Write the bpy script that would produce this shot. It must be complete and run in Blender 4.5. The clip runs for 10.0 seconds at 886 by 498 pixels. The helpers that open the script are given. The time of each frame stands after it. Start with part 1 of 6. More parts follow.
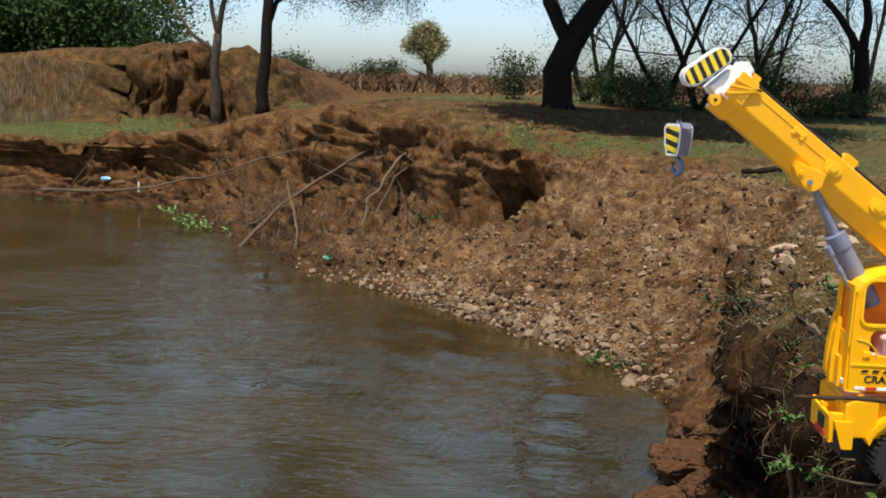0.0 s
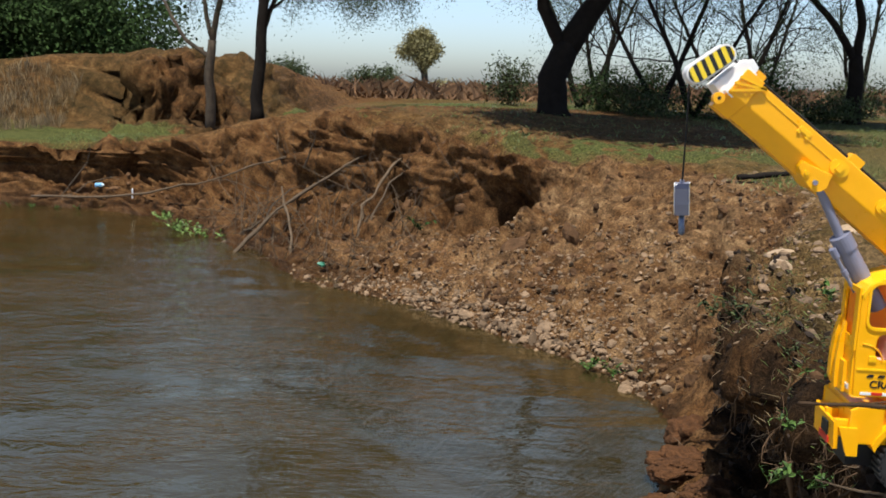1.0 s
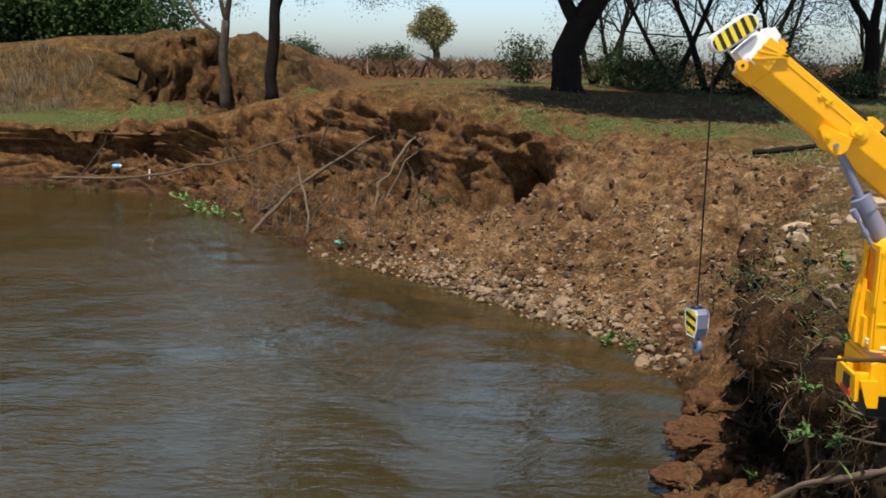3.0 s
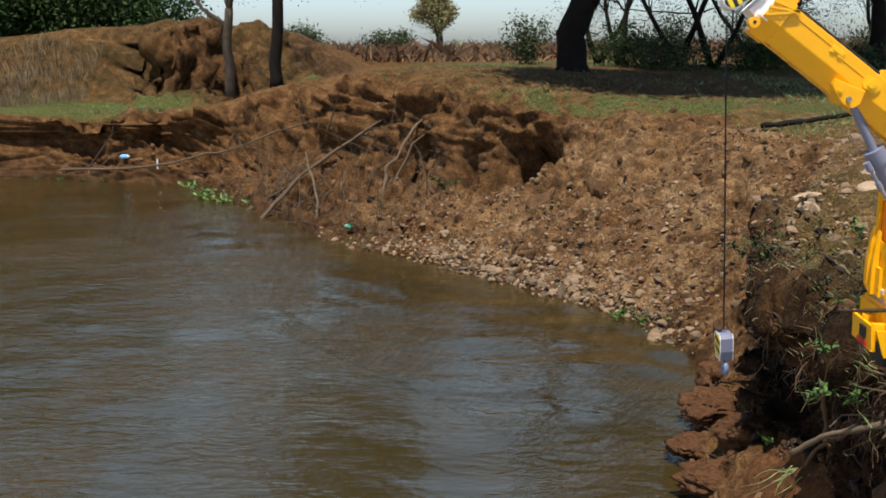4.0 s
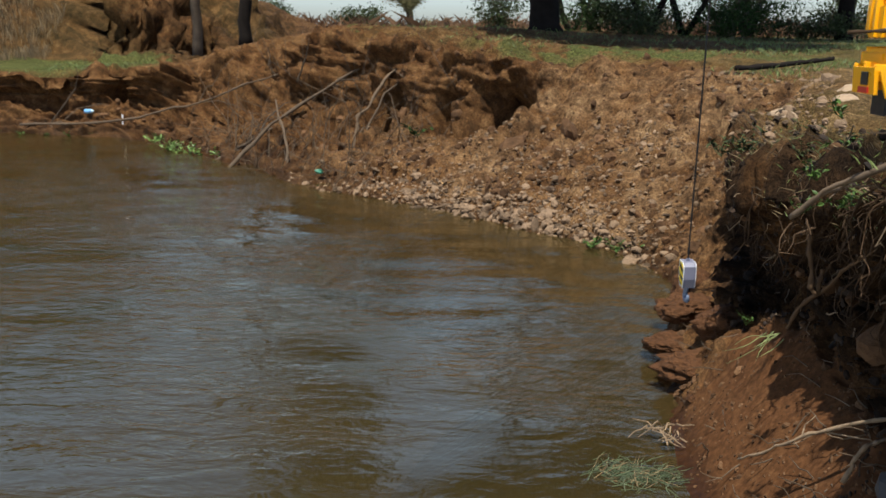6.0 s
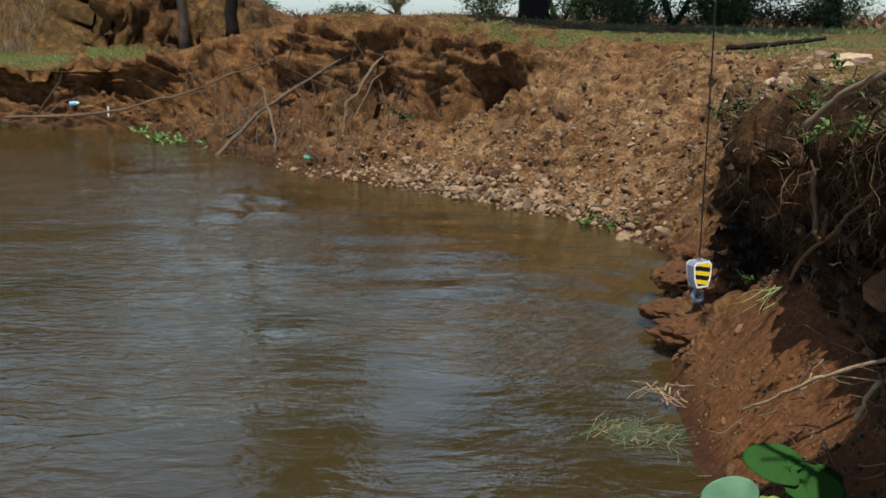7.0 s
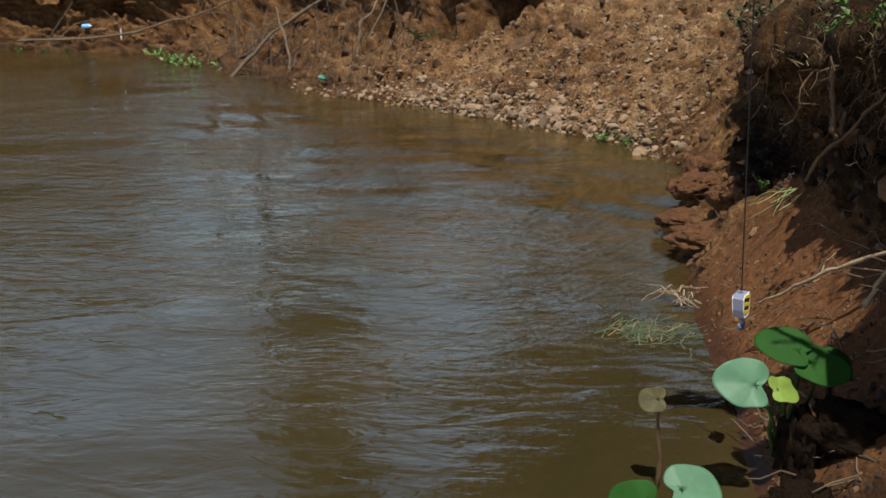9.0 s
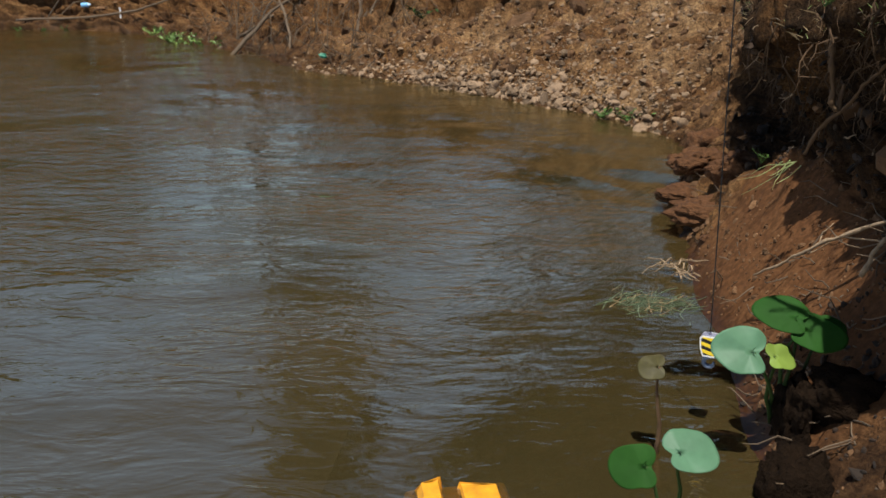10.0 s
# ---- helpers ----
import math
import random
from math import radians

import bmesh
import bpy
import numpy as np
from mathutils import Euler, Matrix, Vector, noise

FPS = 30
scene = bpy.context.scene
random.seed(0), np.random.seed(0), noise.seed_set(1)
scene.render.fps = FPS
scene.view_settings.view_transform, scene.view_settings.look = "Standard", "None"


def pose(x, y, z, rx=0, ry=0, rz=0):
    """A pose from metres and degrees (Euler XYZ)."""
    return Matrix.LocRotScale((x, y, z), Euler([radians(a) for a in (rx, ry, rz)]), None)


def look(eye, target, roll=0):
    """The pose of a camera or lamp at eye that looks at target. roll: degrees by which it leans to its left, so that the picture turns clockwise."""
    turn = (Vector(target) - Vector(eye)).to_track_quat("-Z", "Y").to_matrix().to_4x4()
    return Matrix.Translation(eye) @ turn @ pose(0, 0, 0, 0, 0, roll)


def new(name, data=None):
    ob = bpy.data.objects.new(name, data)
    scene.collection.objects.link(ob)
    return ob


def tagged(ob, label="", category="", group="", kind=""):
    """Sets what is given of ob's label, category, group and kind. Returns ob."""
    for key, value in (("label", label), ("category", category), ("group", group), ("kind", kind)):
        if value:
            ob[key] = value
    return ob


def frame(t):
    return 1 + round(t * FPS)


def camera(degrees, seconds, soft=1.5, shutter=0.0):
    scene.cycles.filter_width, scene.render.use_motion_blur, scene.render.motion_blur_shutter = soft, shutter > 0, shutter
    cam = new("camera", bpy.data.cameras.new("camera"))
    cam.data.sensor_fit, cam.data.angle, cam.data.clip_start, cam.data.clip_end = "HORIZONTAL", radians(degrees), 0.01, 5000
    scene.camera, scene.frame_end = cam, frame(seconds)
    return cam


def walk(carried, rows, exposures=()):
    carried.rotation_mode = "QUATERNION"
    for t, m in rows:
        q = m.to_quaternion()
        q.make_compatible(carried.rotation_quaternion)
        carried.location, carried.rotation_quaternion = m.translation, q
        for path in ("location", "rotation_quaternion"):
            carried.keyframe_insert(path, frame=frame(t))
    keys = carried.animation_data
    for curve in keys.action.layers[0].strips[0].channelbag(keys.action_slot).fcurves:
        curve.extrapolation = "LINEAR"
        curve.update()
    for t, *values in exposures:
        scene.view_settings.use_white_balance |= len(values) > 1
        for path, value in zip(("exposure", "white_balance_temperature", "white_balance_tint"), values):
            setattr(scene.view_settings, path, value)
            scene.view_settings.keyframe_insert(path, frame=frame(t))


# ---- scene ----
cam = camera(54.2, 10.0)
cam.data.dof.use_dof, cam.data.dof.focus_distance, cam.data.dof.aperture_fstop = True, 1.35, 16.0
PATH = [
    (0, (0.255, 0.551, 0.918), (0.082, 2.509, 0.546), 1.4),
    (0.5, (0.259, 0.565, 0.919), (0.095, 2.524, 0.551), 1.0),
    (1, (0.253, 0.566, 0.913), (0.091, 2.527, 0.556), 1.4),
    (1.5, (0.248, 0.565, 0.912), (0.081, 2.522, 0.532), 1.4),
    (2, (0.249, 0.566, 0.908), (0.077, 2.521, 0.522), 1.4),
    (2.5, (0.245, 0.55, 0.911), (0.064, 2.503, 0.519), 1.4),
    (4, (0.227, 0.513, 0.892), (0.022, 2.454, 0.455), -0.6),
    (4.5, (0.225, 0.515, 0.869), (0.007, 2.449, 0.411), -0.4),
    (5, (0.221, 0.498, 0.794), (0.036, 2.43, 0.313), 0.1),
    (5.5, (0.213, 0.492, 0.739), (0.06, 2.431, 0.272), 0.5),
    (7, (0.202, 0.526, 0.598), (0.095, 2.469, 0.137), 0.1),
    (7.5, (0.199, 0.517, 0.597), (0.092, 2.457, 0.122), 0.2),
    (8, (0.196, 0.507, 0.583), (0.076, 2.433, 0.057), -0.3),
    (8.5, (0.191, 0.501, 0.589), (0.063, 2.417, 0.031), -0.4),
    (9, (0.196, 0.49, 0.564), (0.059, 2.387, -0.055), -0.3),
    (9.5, (0.197, 0.483, 0.575), (0.056, 2.369, -0.076), -0.7),
    (10, (0.195, 0.473, 0.559), (0.057, 2.355, -0.104), -0.5),
]
walk(cam, [(t, look(eye, target, roll)) for t, eye, target, roll in PATH])

# ---- light ----
SUN_EL, SUN_AZ = 72.0, 186.0          # azimuth clockwise from +y
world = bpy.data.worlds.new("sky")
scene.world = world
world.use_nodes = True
wn = world.node_tree
sky = wn.nodes.new("ShaderNodeTexSky")
sky.sky_type, sky.sun_disc = "NISHITA", False
sky.sun_elevation, sky.sun_rotation = radians(SUN_EL), radians(SUN_AZ)
sky.air_density, sky.dust_density, sky.ozone_density = 1.0, 2.2, 1.5
haze = wn.nodes.new("ShaderNodeMix")
haze.data_type, haze.blend_type = "RGBA", "MULTIPLY"
haze.inputs[0].default_value, haze.inputs[7].default_value = 1.0, (0.92, 0.98, 1.07, 1)
wn.links.new(sky.outputs[0], haze.inputs[6])
# hazy horizon boosted, zenith scaled almost to black to cut fill and deepen shadows
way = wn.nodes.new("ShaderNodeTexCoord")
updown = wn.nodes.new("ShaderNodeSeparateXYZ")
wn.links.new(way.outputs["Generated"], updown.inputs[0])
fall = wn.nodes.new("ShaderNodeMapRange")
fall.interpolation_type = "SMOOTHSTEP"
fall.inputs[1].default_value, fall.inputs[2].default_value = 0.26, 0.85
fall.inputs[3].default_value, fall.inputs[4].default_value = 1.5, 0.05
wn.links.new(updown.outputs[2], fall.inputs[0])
graded_sky = wn.nodes.new("ShaderNodeVectorMath")
graded_sky.operation = "SCALE"
wn.links.new(haze.outputs[2], graded_sky.inputs[0])
wn.links.new(fall.outputs[0], graded_sky.inputs["Scale"])
wn.links.new(graded_sky.outputs[0], wn.nodes["Background"].inputs[0])
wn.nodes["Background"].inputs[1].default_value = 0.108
sun = new("sun", bpy.data.lights.new("sun", "SUN"))
sun.data.energy, sun.data.angle, sun.data.color = 5.0, radians(0.55), (1.0, 0.965, 0.88)
sdir = Vector((math.sin(radians(SUN_AZ)) * math.cos(radians(SUN_EL)), math.cos(radians(SUN_AZ)) * math.cos(radians(SUN_EL)), math.sin(radians(SUN_EL))))
sun.matrix_world = look(sdir * 20, (0, 0, 0))
scene.view_settings.exposure = 0.52

# ---- materials ----
def nodes_of(name):
    m = bpy.data.materials.new(name)
    m.use_nodes = True
    nt = m.node_tree
    return m, nt, nt.nodes["Principled BSDF"]


def ramp(nt, fac, stops):
    r = nt.nodes.new("ShaderNodeValToRGB")
    while len(r.color_ramp.elements) < len(stops):
        r.color_ramp.elements.new(0.5)
    for e, (p, c) in zip(r.color_ramp.elements, stops):
        e.position, e.color = p, (*c, 1)
    nt.links.new(fac, r.inputs[0])
    return r.outputs[0]


def noise_tex(nt, scale, detail=6, rough=0.6, vec=None, kind="ShaderNodeTexNoise"):
    n = nt.nodes.new(kind)
    n.inputs["Scale"].default_value = scale
    if kind == "ShaderNodeTexNoise":
        n.inputs["Detail"].default_value, n.inputs["Roughness"].default_value = detail, rough
    if vec is not None:
        nt.links.new(vec, n.inputs["Vector"])
    return n


def mixc(nt, a, b, fac, blend="MIX"):
    n = nt.nodes.new("ShaderNodeMix")
    n.data_type, n.blend_type = "RGBA", blend
    for sock, v in ((n.inputs[0], fac), (n.inputs[6], a), (n.inputs[7], b)):
        if isinstance(v, bpy.types.NodeSocket):
            nt.links.new(v, sock)
        elif isinstance(v, (int, float)):
            sock.default_value = v
        else:
            sock.default_value = (*v, 1)
    return n.outputs[2]


def bump(nt, bsdf, height, strength, dist):
    b = nt.nodes.new("ShaderNodeBump")
    b.inputs["Strength"].default_value, b.inputs["Distance"].default_value = strength, dist
    nt.links.new(height, b.inputs["Height"])
    nt.links.new(b.outputs[0], bsdf.inputs["Normal"])


def simple(name, col, rough=0.6, vary=0.3, scale=20, bump_s=0.3, bump_d=0.002, metal=0.0, spread=0.0, sss=0.0):
    """Base colour with fine and broad variation; spread varies it from object to object or island to island."""
    m, nt, p = nodes_of(name)
    tc = nt.nodes.new("ShaderNodeTexCoord").outputs["Object"]
    n1 = noise_tex(nt, scale, 5, 0.6, tc)
    n2 = noise_tex(nt, scale / 6, 3, 0.5, tc)
    dark = tuple(c * (1 - vary) for c in col)
    lite = tuple(min(1, c * (1 + vary)) for c in col)
    a = ramp(nt, n1.outputs[0], [(0.3, dark), (0.7, lite)])
    b = ramp(nt, n2.outputs[0], [(0.3, tuple(c * (1 - vary * .6) for c in col)), (0.7, col)])
    c = mixc(nt, a, b, 0.5)
    if spread:
        g = nt.nodes.new("ShaderNodeNewGeometry").outputs["Random Per Island"]
        o = nt.nodes.new("ShaderNodeObjectInfo").outputs["Random"]
        add = nt.nodes.new("ShaderNodeMath")
        add.operation = "ADD"
        nt.links.new(g, add.inputs[0]), nt.links.new(o, add.inputs[1])
        fr = nt.nodes.new("ShaderNodeMath")
        fr.operation = "FRACT"
        nt.links.new(add.outputs[0], fr.inputs[0])
        v = ramp(nt, fr.outputs[0], [(0, (1 - spread,) * 3), (1, (1 + spread * .5,) * 3)])
        c = mixc(nt, c, v, 1.0, "MULTIPLY")
    nt.links.new(c, p.inputs["Base Color"])
    p.inputs["Roughness"].default_value, p.inputs["Metallic"].default_value = rough, metal
    if sss:
        p.inputs["Transmission Weight"].default_value = 0
        p.inputs["Subsurface Weight"].default_value = sss
        p.inputs["Subsurface Radius"].default_value = (0.01, 0.01, 0.004)
    if bump_s:
        bump(nt, p, n1.outputs[0], bump_s, bump_d)
    return m


def ground_material():
    """Laterite soil with gravel, silt and thin turf; the zone attribute holds turf, gravel and wetness."""
    m, nt, p = nodes_of("laterite_soil")
    tc = nt.nodes.new("ShaderNodeTexCoord").outputs["Object"]
    at = nt.nodes.new("ShaderNodeAttribute")
    at.attribute_name = "zone"
    sep = nt.nodes.new("ShaderNodeSeparateColor")
    nt.links.new(at.outputs["Color"], sep.inputs[0])
    big = noise_tex(nt, 2.2, 5, 0.6, tc)
    mid = noise_tex(nt, 14, 8, 0.65, tc)
    fine = noise_tex(nt, 90, 8, 0.7, tc)
    vor = noise_tex(nt, 38, vec=tc, kind="ShaderNodeTexVoronoi")
    red = ramp(nt, mid.outputs[0], [(0.36, (0.018, 0.008, 0.003)), (0.50, (0.125, 0.054, 0.0165)), (0.70, (0.31, 0.175, 0.076))])
    red2 = ramp(nt, big.outputs[0], [(0.35, (0.048, 0.024, 0.011)), (0.65, (0.185, 0.103, 0.047))])
    soil = mixc(nt, red, red2, 0.4)
    tan = ramp(nt, mid.outputs[0], [(0.3, (0.075, 0.045, 0.024)), (0.52, (0.255, 0.162, 0.088)), (0.75, (0.48, 0.34, 0.20))])
    cell = nt.nodes.new("ShaderNodeRGBToBW")
    nt.links.new(vor.outputs["Color"], cell.inputs[0])
    stone = mixc(nt, tan, ramp(nt, cell.outputs[0], [(0.2, (0.55, 0.5, 0.45)), (0.8, (1.25, 1.2, 1.15))]), 0.7, "MULTIPLY")
    c = mixc(nt, soil, stone, sep.outputs[1])
    turf = ramp(nt, fine.outputs[0], [(0.3, (0.038, 0.046, 0.014)), (0.55, (0.092, 0.105, 0.032)), (0.75, (0.18, 0.16, 0.065))])
    # humus tone, taken near black to hold the undercut's shade too
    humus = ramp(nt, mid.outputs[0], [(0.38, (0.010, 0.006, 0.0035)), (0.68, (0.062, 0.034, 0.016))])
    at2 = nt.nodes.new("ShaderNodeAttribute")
    at2.attribute_name = "humus_shade"
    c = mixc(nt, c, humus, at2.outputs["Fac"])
    c = mixc(nt, c, turf, sep.outputs[0])
    speck = ramp(nt, fine.outputs[0], [(0.40, (0.52, 0.50, 0.48)), (0.64, (1.38, 1.36, 1.30))])
    c = mixc(nt, c, speck, 0.8, "MULTIPLY")
    grit = noise_tex(nt, 260, 4, 0.75, tc)
    crumbs = ramp(nt, grit.outputs[0], [(0.36, (0.35, 0.33, 0.31)), (0.5, (0.95, 0.93, 0.9)), (0.66, (1.6, 1.6, 1.55))])
    c = mixc(nt, c, crumbs, 0.75, "MULTIPLY")
    at3 = nt.nodes.new("ShaderNodeAttribute")
    at3.attribute_name = "slip"
    loose = ramp(nt, fine.outputs[0], [(0.32, (0.042, 0.017, 0.006)), (0.5, (0.074, 0.030, 0.011)), (0.68, (0.115, 0.050, 0.020))])
    c = mixc(nt, c, loose, at3.outputs["Fac"])
    wet = ramp(nt, sep.outputs[2], [(0, (1, 1, 1)), (1, (0.45, 0.42, 0.4))])
    c = mixc(nt, c, wet, 1.0, "MULTIPLY")
    nt.links.new(c, p.inputs["Base Color"])
    r = ramp(nt, sep.outputs[2], [(0, (0.92,) * 3), (1, (0.35,) * 3)])
    nt.links.new(r, p.inputs["Roughness"])
    p.inputs["Specular IOR Level"].default_value = 0.12
    h = mixc(nt, mid.outputs[0], fine.outputs[0], 0.45)
    h = mixc(nt, h, grit.outputs[0], 0.25)
    bump(nt, p, h, 1.0, 0.030)
    relief = nt.nodes.new("ShaderNodeMapRange")
    relief.inputs[2].default_value = 0.85
    relief.inputs[3].default_value, relief.inputs[4].default_value = 1.0, 0.04
    nt.links.new(at3.outputs["Fac"], relief.inputs[0])
    nt.links.new(relief.outputs[0], p.inputs["Normal"].links[0].from_node.inputs["Strength"])
    return m


def water_material():
    """Silty river water: a mirror at low angles over brown murk."""
    m, nt, p = nodes_of("silty_water")
    tc = nt.nodes.new("ShaderNodeTexCoord").outputs["Object"]
    mp = nt.nodes.new("ShaderNodeMapping")
    mp.inputs["Scale"].default_value = (1.0, 2.4, 1.0)
    mp.inputs["Rotation"].default_value = (0, 0, radians(-12))
    nt.links.new(tc, mp.inputs[0])
    swell = noise_tex(nt, 4, 3, 0.5, mp.outputs[0])
    a = noise_tex(nt, 7.5, 3, 0.5, mp.outputs[0])
    b = noise_tex(nt, 18, 3, 0.55, mp.outputs[0])
    a.inputs["Distortion"].default_value = 0.9
    b.inputs["Distortion"].default_value = 0.6
    patch = noise_tex(nt, 1.5, 4, 0.55, tc)
    patch.inputs["Distortion"].default_value = 0.8
    murk = ramp(nt, patch.outputs[0], [(0.3, (0.031, 0.025, 0.010)), (0.7, (0.050, 0.035, 0.0125))])
    calm = ramp(nt, patch.outputs[0], [(0.38, (0.22,) * 3), (0.60, (1.0,) * 3)])
    h = mixc(nt, a.outputs[0], b.outputs[0], 0.32)
    h = mixc(nt, h, swell.outputs[0], 0.12)
    # the current runs choppier away from the near bank
    at = nt.nodes.new("ShaderNodeSeparateXYZ")
    nt.links.new(nt.nodes.new("ShaderNodeNewGeometry").outputs["Position"], at.inputs[0])
    chop = nt.nodes.new("ShaderNodeMapRange")
    for k, val in enumerate((-1.2, 0.45, 1.3, 0.42)):
        chop.inputs[k + 1].default_value = val
    nt.links.new(at.outputs[0], chop.inputs[0])
    lively = nt.nodes.new("ShaderNodeMath")
    lively.operation = "MULTIPLY"
    nt.links.new(calm, lively.inputs[0]), nt.links.new(chop.outputs[0], lively.inputs[1])
    h = mixc(nt, (0.5, 0.5, 0.5), h, lively.outputs[0])
    bp = nt.nodes.new("ShaderNodeBump")
    bp.inputs["Strength"].default_value, bp.inputs["Distance"].default_value = 1.0, 0.016
    nt.links.new(h, bp.inputs["Height"])
    dif, gls, tra = nt.nodes.new("ShaderNodeBsdfDiffuse"), nt.nodes.new("ShaderNodeBsdfGlossy"), nt.nodes.new("ShaderNodeBsdfTransparent")
    gls.inputs["Roughness"].default_value, gls.inputs["Color"].default_value = 0.04, (1.0, 0.92, 0.70, 1)
    nt.links.new(murk, dif.inputs["Color"])
    fr = nt.nodes.new("ShaderNodeFresnel")
    fr.inputs["IOR"].default_value = 2.35
    for node in (gls, fr):
        nt.links.new(bp.outputs[0], node.inputs["Normal"])
    deep, top = nt.nodes.new("ShaderNodeMixShader"), nt.nodes.new("ShaderNodeMixShader")
    deep.inputs[0].default_value = 0.28
    nt.links.new(dif.outputs[0], deep.inputs[1]), nt.links.new(tra.outputs[0], deep.inputs[2])
    nt.links.new(fr.outputs[0], top.inputs[0]), nt.links.new(deep.outputs[0], top.inputs[1]), nt.links.new(gls.outputs[0], top.inputs[2])
    nt.links.new(top.outputs[0], nt.nodes["Material Output"].inputs["Surface"])
    nt.nodes.remove(p)
    return m


def plastic(name, col, rough=0.32):
    m, nt, p = nodes_of(name)
    tc = nt.nodes.new("ShaderNodeTexCoord").outputs["Object"]
    n = noise_tex(nt, 60, 4, 0.6, tc)
    nt.links.new(ramp(nt, n.outputs[0], [(0.3, tuple(c * .93 for c in col)), (0.7, col)]), p.inputs["Base Color"])
    rr = ramp(nt, n.outputs[0], [(0.3, (rough * .8,) * 3), (0.7, (rough * 1.3,) * 3)])
    nt.links.new(rr, p.inputs["Roughness"])
    p.inputs["Subsurface Weight"].default_value = 0.0
    return m


SOIL = ground_material()
WATER = water_material()
YELLOW = plastic("yellow_plastic", (0.90, 0.42, 0.003))
YELLOW_B = plastic("pale_yellow_plastic", (0.92, 0.49, 0.006))
ORANGE = plastic("orange_plastic", (0.88, 0.22, 0.008))
GREY_P = plastic("grey_plastic", (0.185, 0.19, 0.26))
HOOK_P = plastic("blue_grey_plastic", (0.13, 0.17, 0.26), 0.3)
WHITE_P = plastic("white_plastic", (0.80, 0.79, 0.80))
BLACK_P = plastic("black_plastic", (0.012, 0.012, 0.012), 0.4)
STICKER_Y = plastic("sticker_yellow", (0.85, 0.62, 0.03))
RED_P = plastic("red_plastic", (0.55, 0.03, 0.02))
PINK_P = plastic("clear_pink_plastic", (0.85, 0.55, 0.5), 0.2)
RUBBER = simple("tyre_rubber", (0.02, 0.02, 0.02), 0.75, 0.3, 60)
ROPE = simple("black_cord", (0.010, 0.010, 0.011), 0.8, 0.3, 200)
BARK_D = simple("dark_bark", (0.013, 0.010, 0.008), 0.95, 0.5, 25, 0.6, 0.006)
BARK_L = simple("grey_bark", (0.095, 0.072, 0.052), 0.95, 0.4, 25, 0.6, 0.005)
TWIG = simple("dry_twig", (0.105, 0.070, 0.042), 0.9, 0.45, 30, 0.6, 0.003, spread=0.5)
ROOT = simple("root", (0.085, 0.052, 0.030), 0.95, 0.5, 40, 0.6, 0.002, spread=0.5)
PALE_ROOT = simple("pale_root", (0.24, 0.165, 0.10), 0.9, 0.6, 90, 0.9, 0.003)
LEAF_D = simple("dark_foliage", (0.030, 0.058, 0.015), 0.85, 0.4, 6, 0, spread=0.6)
LEAF_M = simple("acacia_foliage", (0.05, 0.068, 0.026), 0.65, 0.35, 6, 0, spread=0.6)
LEAF_Y = simple("yellow_green_foliage", (0.24, 0.21, 0.08), 0.65, 0.3, 6, 0, spread=0.5)
WEED = simple("weed_leaf", (0.06, 0.11, 0.026), 0.45, 0.35, 60, 0, spread=0.5)
GRASS = simple("turf_blades", (0.14, 0.18, 0.048), 0.6, 0.3, 5, 0, spread=0.6)
DRY = simple("dry_grass", (0.22, 0.155, 0.08), 0.85, 0.35, 5, 0, spread=0.6)
WEED_B = simple("water_weed_leaf", (0.115, 0.20, 0.045), 0.5, 0.35, 60, 0, spread=0.5)
PAD = simple("hyacinth_leaf", (0.070, 0.150, 0.088), 0.5, 0.3, 35, 0.15, 0.002)
PAD_D = simple("deep_green_leaf", (0.012, 0.052, 0.006), 0.75, 0.3, 35, 0.15, 0.002)
PAD_Y = simple("yellowing_leaf", (0.13, 0.19, 0.035), 0.5, 0.3, 35, 0.1, 0.002)
for leaf_mat in (PAD, PAD_D, PAD_Y, WEED, LEAF_D, LEAF_M, BARK_D, BARK_L, ROOT):
    leaf_mat.node_tree.nodes["Principled BSDF"].inputs["Specular IOR Level"].default_value = 0.15
STONE = simple("river_stone", (0.225, 0.152, 0.096), 0.9, 0.5, 30, 0.6, 0.004, spread=0.65)
CLOD = simple("soil_clod", (0.125, 0.066, 0.032), 0.95, 0.6, 30, 1.0, 0.012, spread=0.5)
WET_CLOD = simple("damp_soil", (0.100, 0.043, 0.017), 0.8, 0.75, 7, 1.0, 0.012)
for dull in (WET_CLOD, CLOD, STONE):
    dull.node_tree.nodes["Principled BSDF"].inputs["Specular IOR Level"].default_value = 0.2


# ---- mesh helpers ----
def mesh_object(name, verts, faces, material, parent=None, smooth=False, label=""):
    me = bpy.data.meshes.new(name)
    me.from_pydata([tuple(map(float, v)) for v in verts], [], [tuple(map(int, q)) for q in faces])
    me.materials.append(material)
    if smooth:
        me.polygons.foreach_set("use_smooth", [True] * len(me.polygons))
    me.update()
    ob = new(name, me)
    if parent is not None:
        ob.parent = parent
    if label:
        ob["label"] = label
    return ob


def part(name, bm, material, parent, label="", smooth=False, bevel=0.0):
    if bevel:
        bmesh.ops.bevel(bm, geom=[e for e in bm.edges if len(e.link_faces) == 2 and e.calc_face_angle() > 0.5], offset=bevel, segments=2, affect="EDGES", profile=0.6, clamp_overlap=True)
    me = bpy.data.meshes.new(name)
    bmesh.ops.recalc_face_normals(bm, faces=bm.faces)
    bm.to_mesh(me)
    bm.free()
    me.materials.append(material)
    if smooth:
        me.polygons.foreach_set("use_smooth", [True] * len(me.polygons))
    ob = new(name, me)
    ob.parent = parent
    if label:
        ob["label"] = label
    return ob


